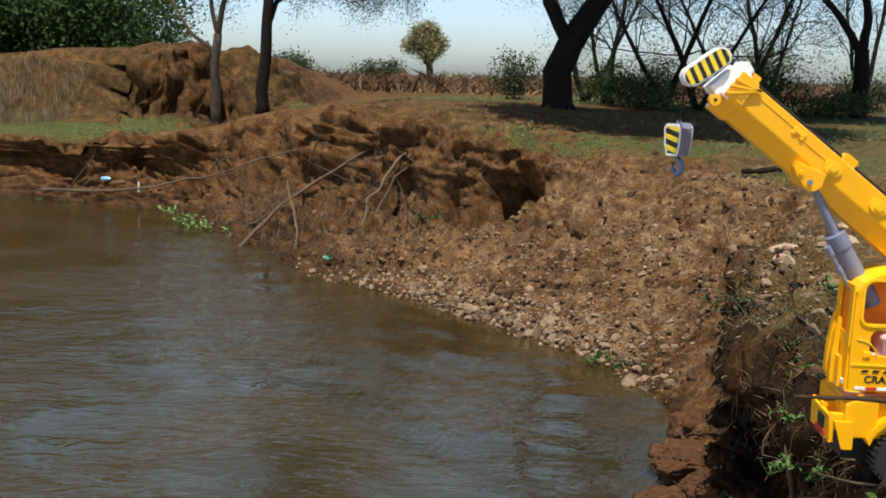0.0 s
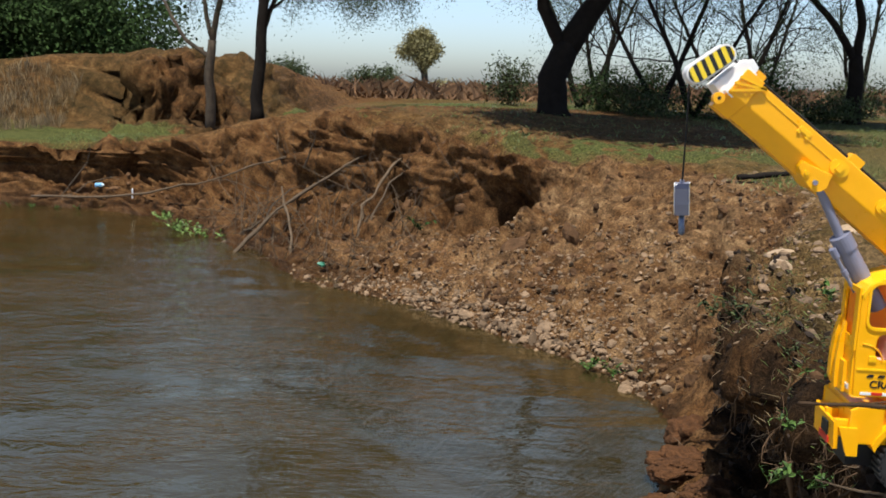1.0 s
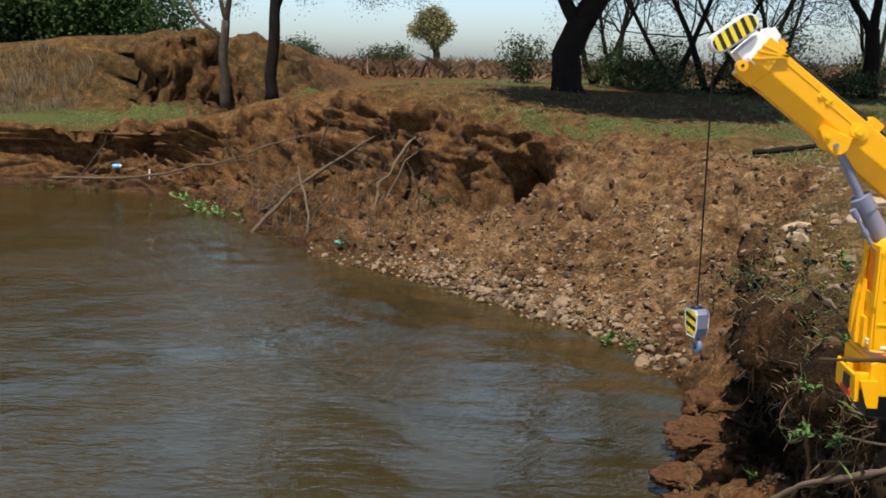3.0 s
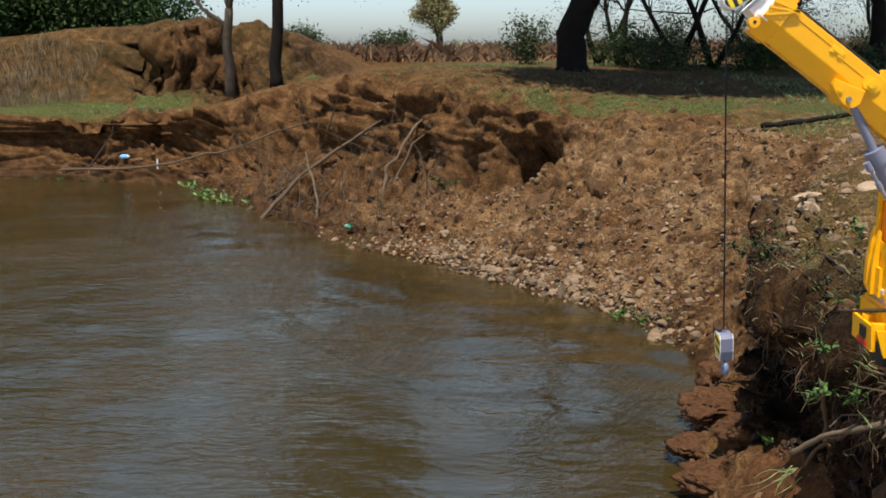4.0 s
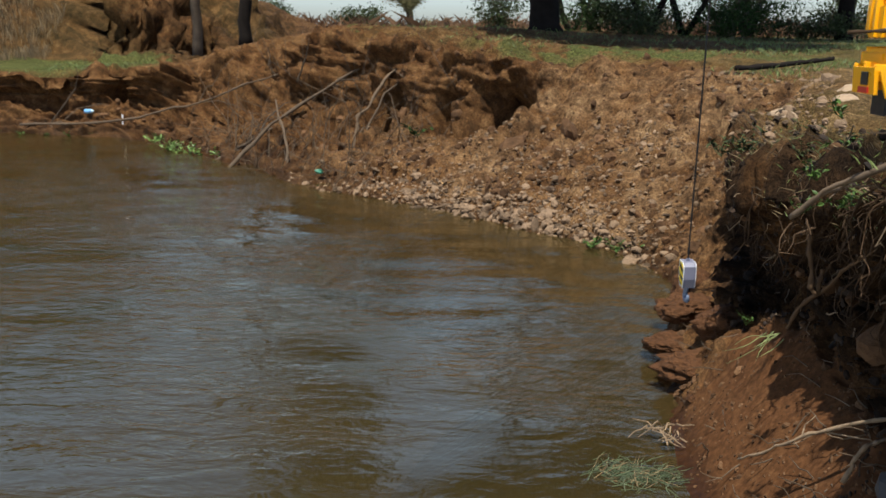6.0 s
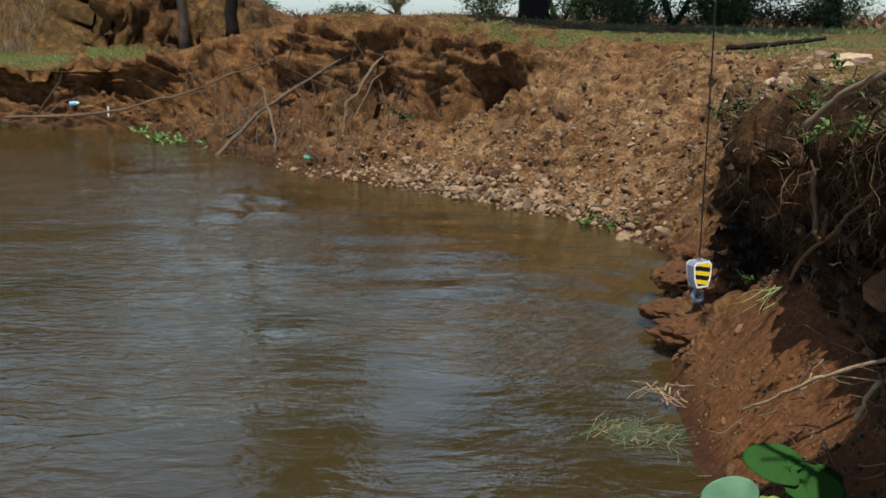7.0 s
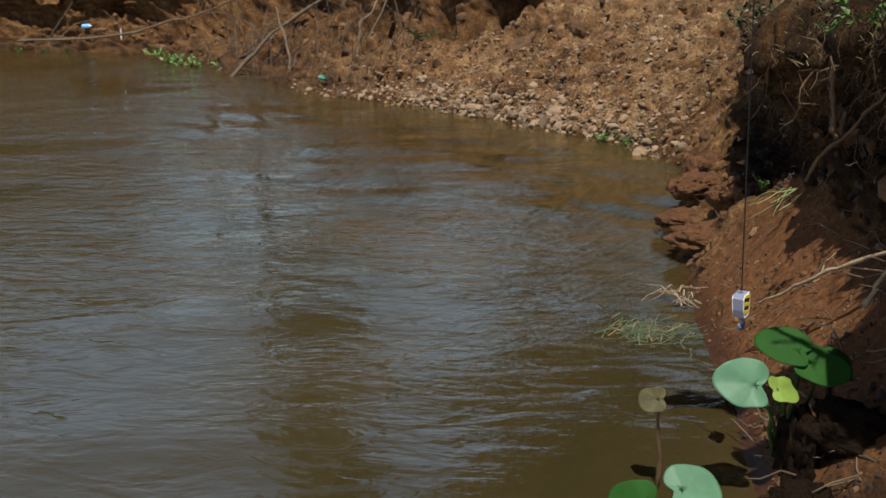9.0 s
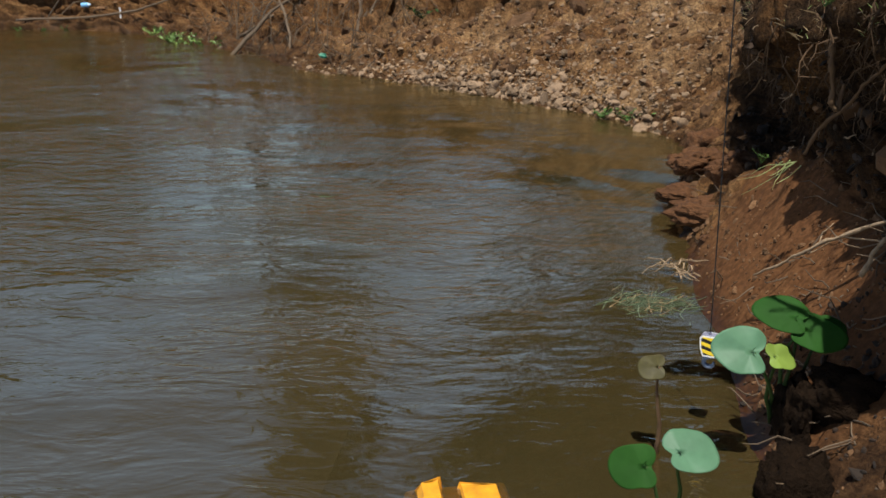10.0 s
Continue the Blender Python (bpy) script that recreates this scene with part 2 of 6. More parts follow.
def prism(pts, y0, y1, holes=(), m=None):
    """Extrudes an outline in x, z from y0 to y1. Holes are cut as openings."""
    bm = bmesh.new()
    rings = []
    for ring in (pts, *holes):
        rings.append([(bm.verts.new((x, y0, z)), bm.verts.new((x, y1, z))) for x, z in ring])
    for k in (0, 1):
        edges = []
        for ring in rings:
            for i in range(len(ring)):
                edges.append(bm.edges.new((ring[i][k], ring[(i + 1) % len(ring)][k])))
        bmesh.ops.triangle_fill(bm, use_beauty=True, edges=edges)
    for ring in rings:
        for i in range(len(ring)):
            a, b = ring[i], ring[(i + 1) % len(ring)]
            bm.faces.new((a[0], b[0], b[1], a[1]))
    if m is not None:
        bmesh.ops.transform(bm, matrix=m, verts=bm.verts)
    return bm


def box(x0, x1, y0, y1, z0, z1, m=None):
    return prism([(x0, z0), (x1, z0), (x1, z1), (x0, z1)], y0, y1, m=m)


def rod(p, q, r0, r1=None, n=14, caps=True):
    bm = bmesh.new()
    p, q = Vector(p), Vector(q)
    d = q - p
    bmesh.ops.create_cone(bm, cap_ends=caps, segments=n, radius1=r0, radius2=r0 if r1 is None else r1, depth=d.length,
                          matrix=Matrix.Translation((p + q) / 2) @ d.to_track_quat("Z", "Y").to_matrix().to_4x4())
    return bm


def merged(*bms):
    out = bmesh.new()
    for b in bms:
        me = bpy.data.meshes.new("tmp")
        b.to_mesh(me)
        b.free()
        out.from_mesh(me)
        bpy.data.meshes.remove(me)
    return out


def tube(points, radii, n=6):
    """Vertices and faces of a tapered tube along points."""
    P = [Vector(p) for p in points]
    verts, faces = [], []
    u = None
    for i, p in enumerate(P):
        d = (P[min(i + 1, len(P) - 1)] - P[max(i - 1, 0)]).normalized()
        if u is None:
            u = d.orthogonal().normalized()
        else:
            u = (u - d * u.dot(d)).normalized()
        v = d.cross(u)
        for k in range(n):
            a = 2 * math.pi * k / n
            verts.append(p + (u * math.cos(a) + v * math.sin(a)) * radii[i])
        if i:
            for k in range(n):
                faces.append(((i - 1) * n + k, (i - 1) * n + (k + 1) % n, i * n + (k + 1) % n, i * n + k))
    faces.append(tuple(range((len(P) - 1) * n, len(P) * n)))
    faces.append(tuple(range(n))[::-1])
    return verts, faces


class Pile:
    """Gathers pieces of geometry into one mesh."""
    def __init__(self):
        self.v, self.f = [], []

    def add(self, verts, faces):
        o = len(self.v)
        self.v.extend(verts)
        self.f.extend(tuple(i + o for i in q) for q in faces)

    def make(self, name, material, parent=None, smooth=False, label=""):
        return mesh_object(name, self.v, self.f, material, parent, smooth, label)


def crooked(rng, p, q, steps=6, wob=0.1):
    p, q = Vector(p), Vector(q)
    L = (q - p).length
    out = []
    off = Vector((0, 0, 0))
    for i in range(steps + 1):
        f = i / steps
        if 0 < i < steps:
            off += Vector((rng.gauss(0, 1), rng.gauss(0, 1), rng.gauss(0, 1))) * L * wob / steps
        out.append(p.lerp(q, f) + off * math.sin(math.pi * min(1, f * 1.0)))
    return out


# ---- the bank: a profile swept along the shoreline ----
SHORE = [  # x, y, bearing of inland in degrees from +x
    (0.60, -6.0, 0), (0.49, 0.2, 0), (0.48, 1.25, 0), (0.515, 1.6, 3), (0.525, 1.85, 5), (0.565, 2.2, 10), (0.63, 2.6, 20), (0.705, 2.95, 30),
    (0.60, 3.38, 42), (0.2, 3.8, 48), (-0.3, 4.25, 56), (-0.75, 4.6, 64), (-1.2, 5.2, 73), (-1.8, 5.9, 80), (-2.6, 6.6, 85), (-3.6, 6.75, 90), (-14, 7.0, 92)]
SLOPE = [  # top of the toe slope and depth of the undercut: run, rise, run, rise
    (0.15, 0.15, 0.25, 0.3), (0.15, 0.15, 0.25, 0.3), (0.16, 0.16, 0.26, 0.33), (0.17, 0.19, 0.27, 0.30), (0.17, 0.22, 0.25, 0.29), (0.07, 0.09, 0.19, 0.2),
    (0.10, 0.11, 0.18, 0.24), (0.12, 0.10, 0.22, 0.28), (0.4, 0.2, 0.62, 0.34), (0.45, 0.24, 0.80, 0.40), (0.5, 0.2, 0.80, 0.36), (0.45, 0.13, 0.82, 0.33),
    (0.35, 0.12, 0.70, 0.32), (0.3, 0.12, 0.62, 0.30), (0.2, 0.12, 0.4, 0.25), (0.2, 0.12, 0.36, 0.25), (0.2, 0.12, 0.36, 0.25)]
LIP = [  # lip of the bank and the flat behind it: run, rise, run, rise
    (0.1, 0.55, 0.4, 0.6), (0.09, 0.57, 0.4, 0.61), (0.08, 0.585, 0.3, 0.605), (0.14, 0.50, 0.4, 0.57), (0.19, 0.49, 0.42, 0.555), (0.145, 0.42, 0.36, 0.5),
    (0.165, 0.42, 0.4, 0.53), (0.23, 0.43, 0.5, 0.55), (0.98, 0.50, 1.35, 0.56), (1.15, 0.57, 1.6, 0.62), (0.88, 0.615, 1.4, 0.67), (0.97, 0.69, 1.6, 0.77),
    (0.85, 0.68, 1.3, 0.79), (0.95, 0.55, 1.5, 0.72), (0.42, 0.42, 0.8, 0.47), (0.38, 0.42, 0.8, 0.46), (0.38, 0.42, 0.8, 0.46)]


def bank_height(x, y, z, d):
    """What rises behind the bank: an eroded hummock and the far fields."""
    wob = 0.25 * np.sin(1.9 * x) + 0.12 * np.sin(4.3 * x + 1) + 0.55 * fbm(np.stack([x, y * 0.3, z * 0], -1).reshape(-1, 3), 2.6, 4, 91).reshape(np.shape(x))
    face = np.clip((y - 8.5 - wob) / 0.32, 0, 1)
    face = face * face * (3 - 2 * face)
    win = np.clip((-2.4 - x + 0.15 * np.sin(3 * y)) / 0.8, 0, 1) * np.clip((y - 8.2), 0, 1)
    back = 1 - np.clip((y - 12) / 8, 0, 1)
    return z + face * win * back * (0.60 + 0.08 * np.sin(1.3 * x))


def lerp_rows(rows, s):
    a = np.array(rows, float)
    return np.stack([np.interp(s, np.arange(len(a)), a[:, k]) for k in range(a.shape[1])], 1)


def lattice(P, seed):
    """Smooth value noise in -1..1 at the points P."""
    i = np.floor(P).astype(np.int64)
    f = P - i
    f = f * f * f * (f * (f * 6 - 15) + 10)
    out = np.zeros(len(P))
    for dx in (0, 1):
        for dy in (0, 1):
            for dz in (0, 1):
                h = ((i[:, 0] + dx) * 374761393 + (i[:, 1] + dy) * 668265263 + (i[:, 2] + dz) * 2147483647 + seed * 974634777) & 0xFFFFFFFF
                h = ((h ^ (h >> 13)) * 1274126177) & 0xFFFFFFFF
                h = (h ^ (h >> 16)) & 0xFFFF
                w = (f[:, 0] if dx else 1 - f[:, 0]) * (f[:, 1] if dy else 1 - f[:, 1]) * (f[:, 2] if dz else 1 - f[:, 2])
                out += w * (h / 32767.5 - 1)
    return out


def fbm(P, scale, octaves=4, seed=0, billow=False):
    out, a, q = np.zeros(len(P)), 1.0, np.asarray(P) * scale
    for k in range(octaves):
        n = lattice(q @ np.array([[0.8, 0.6, 0.0], [-0.6, 0.8, 0.0], [0.0, 0.0, 1.0]]) + 17.3 * k, int(seed) + k)
        out += a * (np.abs(n) if billow else n)
        a, q = a * 0.5, q * 2.03
    return out


def bank():
    dense = []
    for i, k in enumerate((6, 40, 70, 70, 80, 80, 70, 60, 70, 70, 70, 60, 60, 50, 40, 24)):
        dense.extend(i + np.arange(k) / k)
    s = np.array(dense + [len(SHORE) - 1.0])
    sm = np.convolve(np.pad(s, 9, mode="edge"), np.ones(19) / 19, "valid")
    sh, sl, lp = lerp_rows(SHORE, s), lerp_rows(SLOPE, s), lerp_rows(LIP, sm)
    ang = np.radians(lerp_rows(SHORE, sm)[:, 2])
    v = np.concatenate([np.linspace(0, 1, 12)[:-1], 1 + np.linspace(0, 1, 38)[:-1], 2 + np.linspace(0, 1, 26)[:-1], 3 + np.linspace(0, 1, 26)[:-1],
                        4 + np.linspace(0, 1, 30)[:-1], 5 + np.linspace(0, 1, 140)])
    n, m = len(s), len(v)
    V = np.zeros((n, m, 3))
    D = np.zeros((n, m))
    for j, q in enumerate(v):
        k, f = int(min(q, 5.999)), q - int(min(q, 5.999))
        knots = [(-0.6 + 0 * s, -0.25 + 0 * s), (0 * s, 0 * s), (sl[:, 0], sl[:, 1]), (sl[:, 2], sl[:, 3]), (lp[:, 0], lp[:, 1]), (lp[:, 2], lp[:, 3])]
        if k < 5:
            (d0, z0), (d1, z1) = knots[k], knots[k + 1]
            d, z = d0 + (d1 - d0) * f, z0 + (z1 - z0) * f
        else:
            d = lp[:, 2] + 5.0 * f + 500 * f ** 8
            far = 0.80 - 0.06 * np.clip((s - 13) / 2, 0, 1)
            z = lp[:, 3] + (far - lp[:, 3]) * (1 - np.exp(-(d - lp[:, 2]) / 5.0))
        V[:, j, 0], V[:, j, 1], V[:, j, 2], D[:, j] = sh[:, 0] + d * np.cos(ang), sh[:, 1] + d * np.sin(ang), z, d
    V[:, :, 2] = bank_height(V[:, :, 0], V[:, :, 1], V[:, :, 2], D)
    # soften the profile's corners, then roughen along the normal
    for _ in range(2):
        V[:, 1:-1] = 0.25 * V[:, :-2] + 0.5 * V[:, 1:-1] + 0.25 * V[:, 2:]
    gu, gv = np.gradient(V, axis=0), np.gradient(V, axis=1)
    N = np.cross(gu, gv)
    N /= np.linalg.norm(N, axis=2, keepdims=True) + 1e-9
    N *= np.sign(N[:, -1:, 2:3])
    flat = V.reshape(-1, 3)
    near = np.exp(-np.maximum(0, D.reshape(-1) - 1.5) / 2.0)
    hum = np.clip(-(N[..., 2].reshape(-1)) + 0.93, 0, 0.4) / 0.4 * (D.reshape(-1) > 1.5) * (D.reshape(-1) < 9)
    vi = np.repeat(v[None], n, 0).reshape(-1)
    steep = np.clip(1.6 - np.abs(vi - 3.2), 0, 1)
    sr = np.repeat(s, m)
    cut = steep * np.interp(sr, [0, 4, 6, 7.5, 8, 9.2, 9.8, 16], [0.8, 0.8, 0.9, 0.9, 0.6, 0.6, 1.8, 1.8])
    big, small, tiny = fbm(flat, 3.0, 3, 3), fbm(flat, 14.0, 3, 9), fbm(flat, 48.0, 3, 14)
    lump = 0.6 - fbm(flat * np.array([1, 1, 0.6]), 6.5, 3, 21, True)
    crumb = 0.6 - fbm(flat, 24.0, 2, 33, True)
    loose = np.interp(sr, [0, 1.8, 2.0, 4.4, 4.7, 16], [1, 1, 0.10, 0.10, 1, 1]) * (vi < 2.1) + (vi >= 2.1)
    amp = cut * (0.055 * big + 0.050 * lump + 0.016 * small) + loose * (0.010 * big + 0.012 * crumb + 0.006 * small) + 0.0035 * tiny * loose
    amp += np.interp(sr, [0, 7, 7.6, 11, 12, 16], [0, 0, 1, 1, 0.5, 0.5]) * ((vi > 1.02) & (vi < 3.2)) * (0.018 * lump + 0.006 * crumb)
    strata = 0.55 - fbm(flat * np.array([0.9, 0.9, 7.0]), 2.4, 3, 71, True)
    amp += np.interp(sr, [9.6, 10.4, 12.8, 13.4, 16], [0, 0.5, 0.6, 1, 1]) * ((vi > 1.05) & (vi < 4.0)) * 0.15 * strata
    amp += np.interp(sr, [0, 1.8, 6.6, 7.2], [1, 1, 1, 0]) * np.clip((vi - 2.1) * 4, 0, 1) * np.clip((5.1 - vi) * 2, 0, 1) * (0.030 * crumb + 0.018 * small + 0.009 * tiny)
    amp *= np.clip(near + 0.1, 0, 1) * np.where(vi < 1, 0.4, 1)
    amp += hum * (0.17 * big + 0.11 * lump + 0.06 * small)
    amp += (flat[:, 0] < -2.2) * (flat[:, 1] > 7.9) * (flat[:, 1] < 12) * (0.07 * big + 0.04 * lump + 0.03 * small)
    for ps, pv, ws, wv, depth in ((11.12, 2.95, 0.17, 0.42, 0.36), (9.95, 3.0, 0.19, 0.5, 0.44), (10.5, 2.9, 0.12, 0.35, 0.18), (12.65, 2.95, 0.26, 0.5, 0.52), (11.85, 3.2, 0.22, 0.7, -0.12), (13.2, 3.4, 0.2, 0.6, -0.10), (11.6, 2.7, 0.1, 0.35, 0.14), (14.15, 3.2, 0.07, 0.6, 0.18), (5.2, 2.9, 0.3, 0.6, 0.13), (5.9, 2.8, 0.25, 0.6, 0.20), (6.5, 2.6, 0.25, 0.6, 0.16),
                                  (4.5, 2.9, 0.3, 0.5, 0.09), (13.6, 2.6, 0.3, 0.4, 0.12), (14.7, 2.8, 0.12, 0.4, 0.18), (7.6, 3.5, 0.1, 0.3, 0.06), (8.3, 3.3, 0.10, 0.2, 0.08), (7.9, 4.1, 0.1, 0.2, 0.07)):
        amp -= depth * np.exp(-((sr - ps) / ws) ** 2 - ((vi - pv) / wv) ** 2) * (1 + 0.5 * big)
    flat = flat + N.reshape(-1, 3) * amp[:, None]
    V = flat.reshape(n, m, 3)
    idx = np.arange(n * m).reshape(n, m)
    quads = np.stack([idx[:-1, :-1], idx[1:, :-1], idx[1:, 1:], idx[:-1, 1:]], -1).reshape(-1, 4)
    ob = mesh_object("ground", flat, quads, SOIL, smooth=True)
    tagged(ob, "reddish eroded earth river bank with gravel beach and thin turf", "ground", kind="structure")
    # zones: turf on the flats, gravel on the beach, wet at the water's edge
    ss = np.repeat(s, m)
    Dm = D.reshape(-1)
    turf = np.clip((vi - 4.1) / 0.5, 0, 1) * np.clip(0.75 + 0.9 * fbm(flat, 0.9, 3, 40), 0, 1)
    turf *= np.interp(ss, [0, 7, 7.6, 9, 16], [0.35, 0.25, 0.6, 1, 1]) * np.where(flat[:, 1] > 12, 0.45, 1) * np.where((ss > 7) & (ss < 9) & (Dm < 1.6), 0.35, 1)
    turf *= np.where((flat[:, 1] > 8.3) & (flat[:, 0] < -2.3), 0.15, 1)
    turf *= np.where((flat[:, 1] < 8.6) & (flat[:, 0] < -0.75 + 0.25 * small) & (flat[:, 0] > -2.75 + 0.3 * small), 0.08, 1)
    turf = np.maximum(turf, 0.85 * (ss > 9.25) * (ss < 11.7) * np.clip((vi - 4.02) / 0.15, 0, 1) * (Dm < 2.4) * np.clip(0.8 + 0.8 * small, 0.2, 1))
    turf *= np.where((np.abs(flat[:, 0] - 0.4 + 0.2 * small) < 1.2) & (flat[:, 1] > 5.3 + 0.3 * small) & (flat[:, 1] < 8.2), 0.15, 1)
    grav = np.interp(ss, [0, 5.5, 6.2, 7, 8, 10, 11, 11.6, 16], [0, 0.05, 0.2, 0.7, 0.85, 0.7, 0.4, 0.05, 0]) * np.clip(4.6 - vi, 0.35, 1)
    grav = np.maximum(grav, np.where((ss > 3.5) & (ss < 8.6) & (vi > 4.0) & (Dm < 2.2), 0.8, 0))  * np.clip(0.8 + 1.2 * small, 0.2, 1)
    grav = np.where((ss > 9.7) & (vi > 2.7) & (vi < 4.05), grav * 0.2, grav)
    grav = grav * np.clip(0.68 + 0.85 * fbm(flat, 2.4, 3, 57), 0.25, 1)
    wet = np.clip(1 - (flat[:, 2] - 0.005) / np.interp(ss, [0, 10.2, 11.2, 16], [0.035, 0.035, 0.13, 0.13]), 0, 1)
    col = np.stack([turf, grav, wet, np.ones_like(wet)], 1).astype(np.float32)
    # dark soil mask follows the undercut, so it carries shade as well as humus
    humus_shade_zone = np.interp(ss, [0, 1, 6.2, 7.0, 7.4], [1, 1, 1, 0.9, 0]) * np.clip((vi - 2.0) / 0.3, 0, 1) * np.clip((np.interp(ss, [0, 4.5, 5.2, 16], [4.9, 4.9, 4.35, 4.3]) - vi) / 0.4, 0, 1) * np.clip(0.8 + 0.7 * small, 0.2, 1)
    humus_shade_zone = np.maximum(humus_shade_zone, np.clip((3.0 - ss) * 3, 0, 1) * (vi > 0.9) * (vi < 4.8) * np.clip(0.85 + 0.5 * small, 0.3, 1))
    humus_shade_zone = np.maximum(humus_shade_zone, 0.55 * (flat[:, 0] < -2.2) * (flat[:, 1] > 7.9) * (flat[:, 1] < 13) * np.clip(0.6 + 1.4 * small, 0, 1))
    slip = np.interp(ss, [1.9, 2.3, 4.4, 4.8], [0, 1, 1, 0]) * np.clip((2.3 - vi) / 0.2, 0, 1) * (vi > 0.98) * 0.85
    sa = ob.data.attributes.new("slip", "FLOAT", "POINT")
    sa.data.foreach_set("value", slip.astype(np.float32))
    ra = ob.data.attributes.new("humus_shade", "FLOAT", "POINT")
    ra.data.foreach_set("value", humus_shade_zone.astype(np.float32))
    attr = ob.data.color_attributes.new("zone", "FLOAT_COLOR", "POINT")
    attr.data.foreach_set("color", col.reshape(-1))
    return ob, V, s, v


ground, BV, BS, Bv = bank()


def on_bank(s, v):
    """A place on the bank by its stretch of shore and its step of the profile."""
    i, j = int(np.argmin(np.abs(BS - s))), int(np.argmin(np.abs(Bv - v)))
    return Vector(BV[i, j])


from mathutils import kdtree

TREE = kdtree.KDTree(BV.shape[0] * BV.shape[1])
for k, q in enumerate(BV.reshape(-1, 3)):
    TREE.insert((q[0], q[1], 0), k)
TREE.balance()


def ground_z(x, y):
    """The height of the ground's upper surface at a place."""
    return max(float(BV.reshape(-1, 3)[k][2]) for _, k, _ in TREE.find_n((x, y, 0), 6))


def water():
    n, m = 330, 300
    u = np.linspace(-1, 1, n)
    w = np.linspace(-1, 1, m)
    X = -1.2 + 5.5 * u + 60 * np.sign(u) * np.abs(u) ** 9
    Y = 3.5 + 4.0 * w + 40 * np.sign(w) * np.abs(w) ** 9
    gx, gy = np.meshgrid(X, Y, indexing="ij")
    z = 0.0018 * np.sin(9 * gx + 5 * gy + 1.5 * np.sin(2 * gy)) + 0.0013 * np.sin(-6 * gx + 17 * gy + 2 * np.sin(3 * gx)) + 0.0010 * np.sin(31 * gy + 11 * gx + 3 * np.sin(5 * gx))
    z *= np.exp(-(np.maximum(0, np.abs(gx) - 6) + np.maximum(0, np.abs(gy - 3.5) - 5)))
    P = np.stack([gx, gy, z], -1).reshape(-1, 3)
    idx = np.arange(n * m).reshape(n, m)
    quads = np.stack([idx[:-1, :-1], idx[1:, :-1], idx[1:, 1:], idx[:-1, 1:]], -1).reshape(-1, 4)
    ob = mesh_object("water", P, quads, WATER, smooth=True)
    return tagged(ob, "rippled brown river water reflecting pale sky", "water", kind="structure")


river = water()
bed = mesh_object("river_bed", [(-60, -40, -0.26), (60, -40, -0.26), (60, 6.5, -0.26), (-60, 6.5, -0.26)], [(0, 1, 2, 3)],
                  simple("river_silt", (0.10, 0.065, 0.035), 0.95, 0.3, 5))
tagged(bed, "brown silt river bed under the water", "river bed", kind="structure")


# ---- the toy crane ----
CRANE_AT = Vector((0.55, 1.25, 0.60))
LW = 0.055   # width of the toy


def capsule(cx, cz, half, r, ang, n=10):
    a0 = radians(ang)
    ux, uz = math.cos(a0), math.sin(a0)
    out = []
    for side in (1, -1):
        for k in range(n + 1):
            t = -math.pi / 2 + math.pi * k / n + (0 if side > 0 else math.pi)
            x, z = side * half + r * math.cos(t), r * math.sin(t)
            out.append((cx + x * ux - z * uz, cz + x * uz + z * ux))
    return out


def rounded(x0, x1, z0, z1, r, n=4):
    out = []
    for cx, cz, a in ((x1 - r, z0 + r, -90), (x1 - r, z1 - r, 0), (x0 + r, z1 - r, 90), (x0 + r, z0 + r, 180)):
        for k in range(n + 1):
            t = radians(a + 90 * k / n)
            out.append((cx + r * math.cos(t), cz + r * math.sin(t)))
    return out


def clip_stripes(outline, ang, pitch, width, off=0.0):
    """Bars at an angle, cut by a convex outline in x, z."""
    c, s = math.cos(radians(ang)), math.sin(radians(ang))
    q = [(x * c + z * s, -x * s + z * c) for x, z in outline]
    lo, hi = min(p[0] for p in q), max(p[0] for p in q)
    bars = []
    t = lo + off
    while t < hi:
        poly = q
        for edge, keep in ((t, 1), (t + width, -1)):
            res = []
            for i in range(len(poly)):
                a, b = poly[i], poly[(i + 1) % len(poly)]
                ia, ib = (a[0] - edge) * keep >= 0, (b[0] - edge) * keep >= 0
                if ia:
                    res.append(a)
                if ia != ib:
                    f = (edge - a[0]) / (b[0] - a[0])
                    res.append((edge, a[1] + (b[1] - a[1]) * f))
            poly = res
            if not poly:
                break
        if len(poly) > 2:
            bars.append([(u * c - w * s, u * s + w * c) for u, w in poly])
        t += pitch
    return bars


BOOM_TIP, BOOM_DIR = Vector((-0.127, 0, 0.333)), Vector((0.788, 0, -0.616))


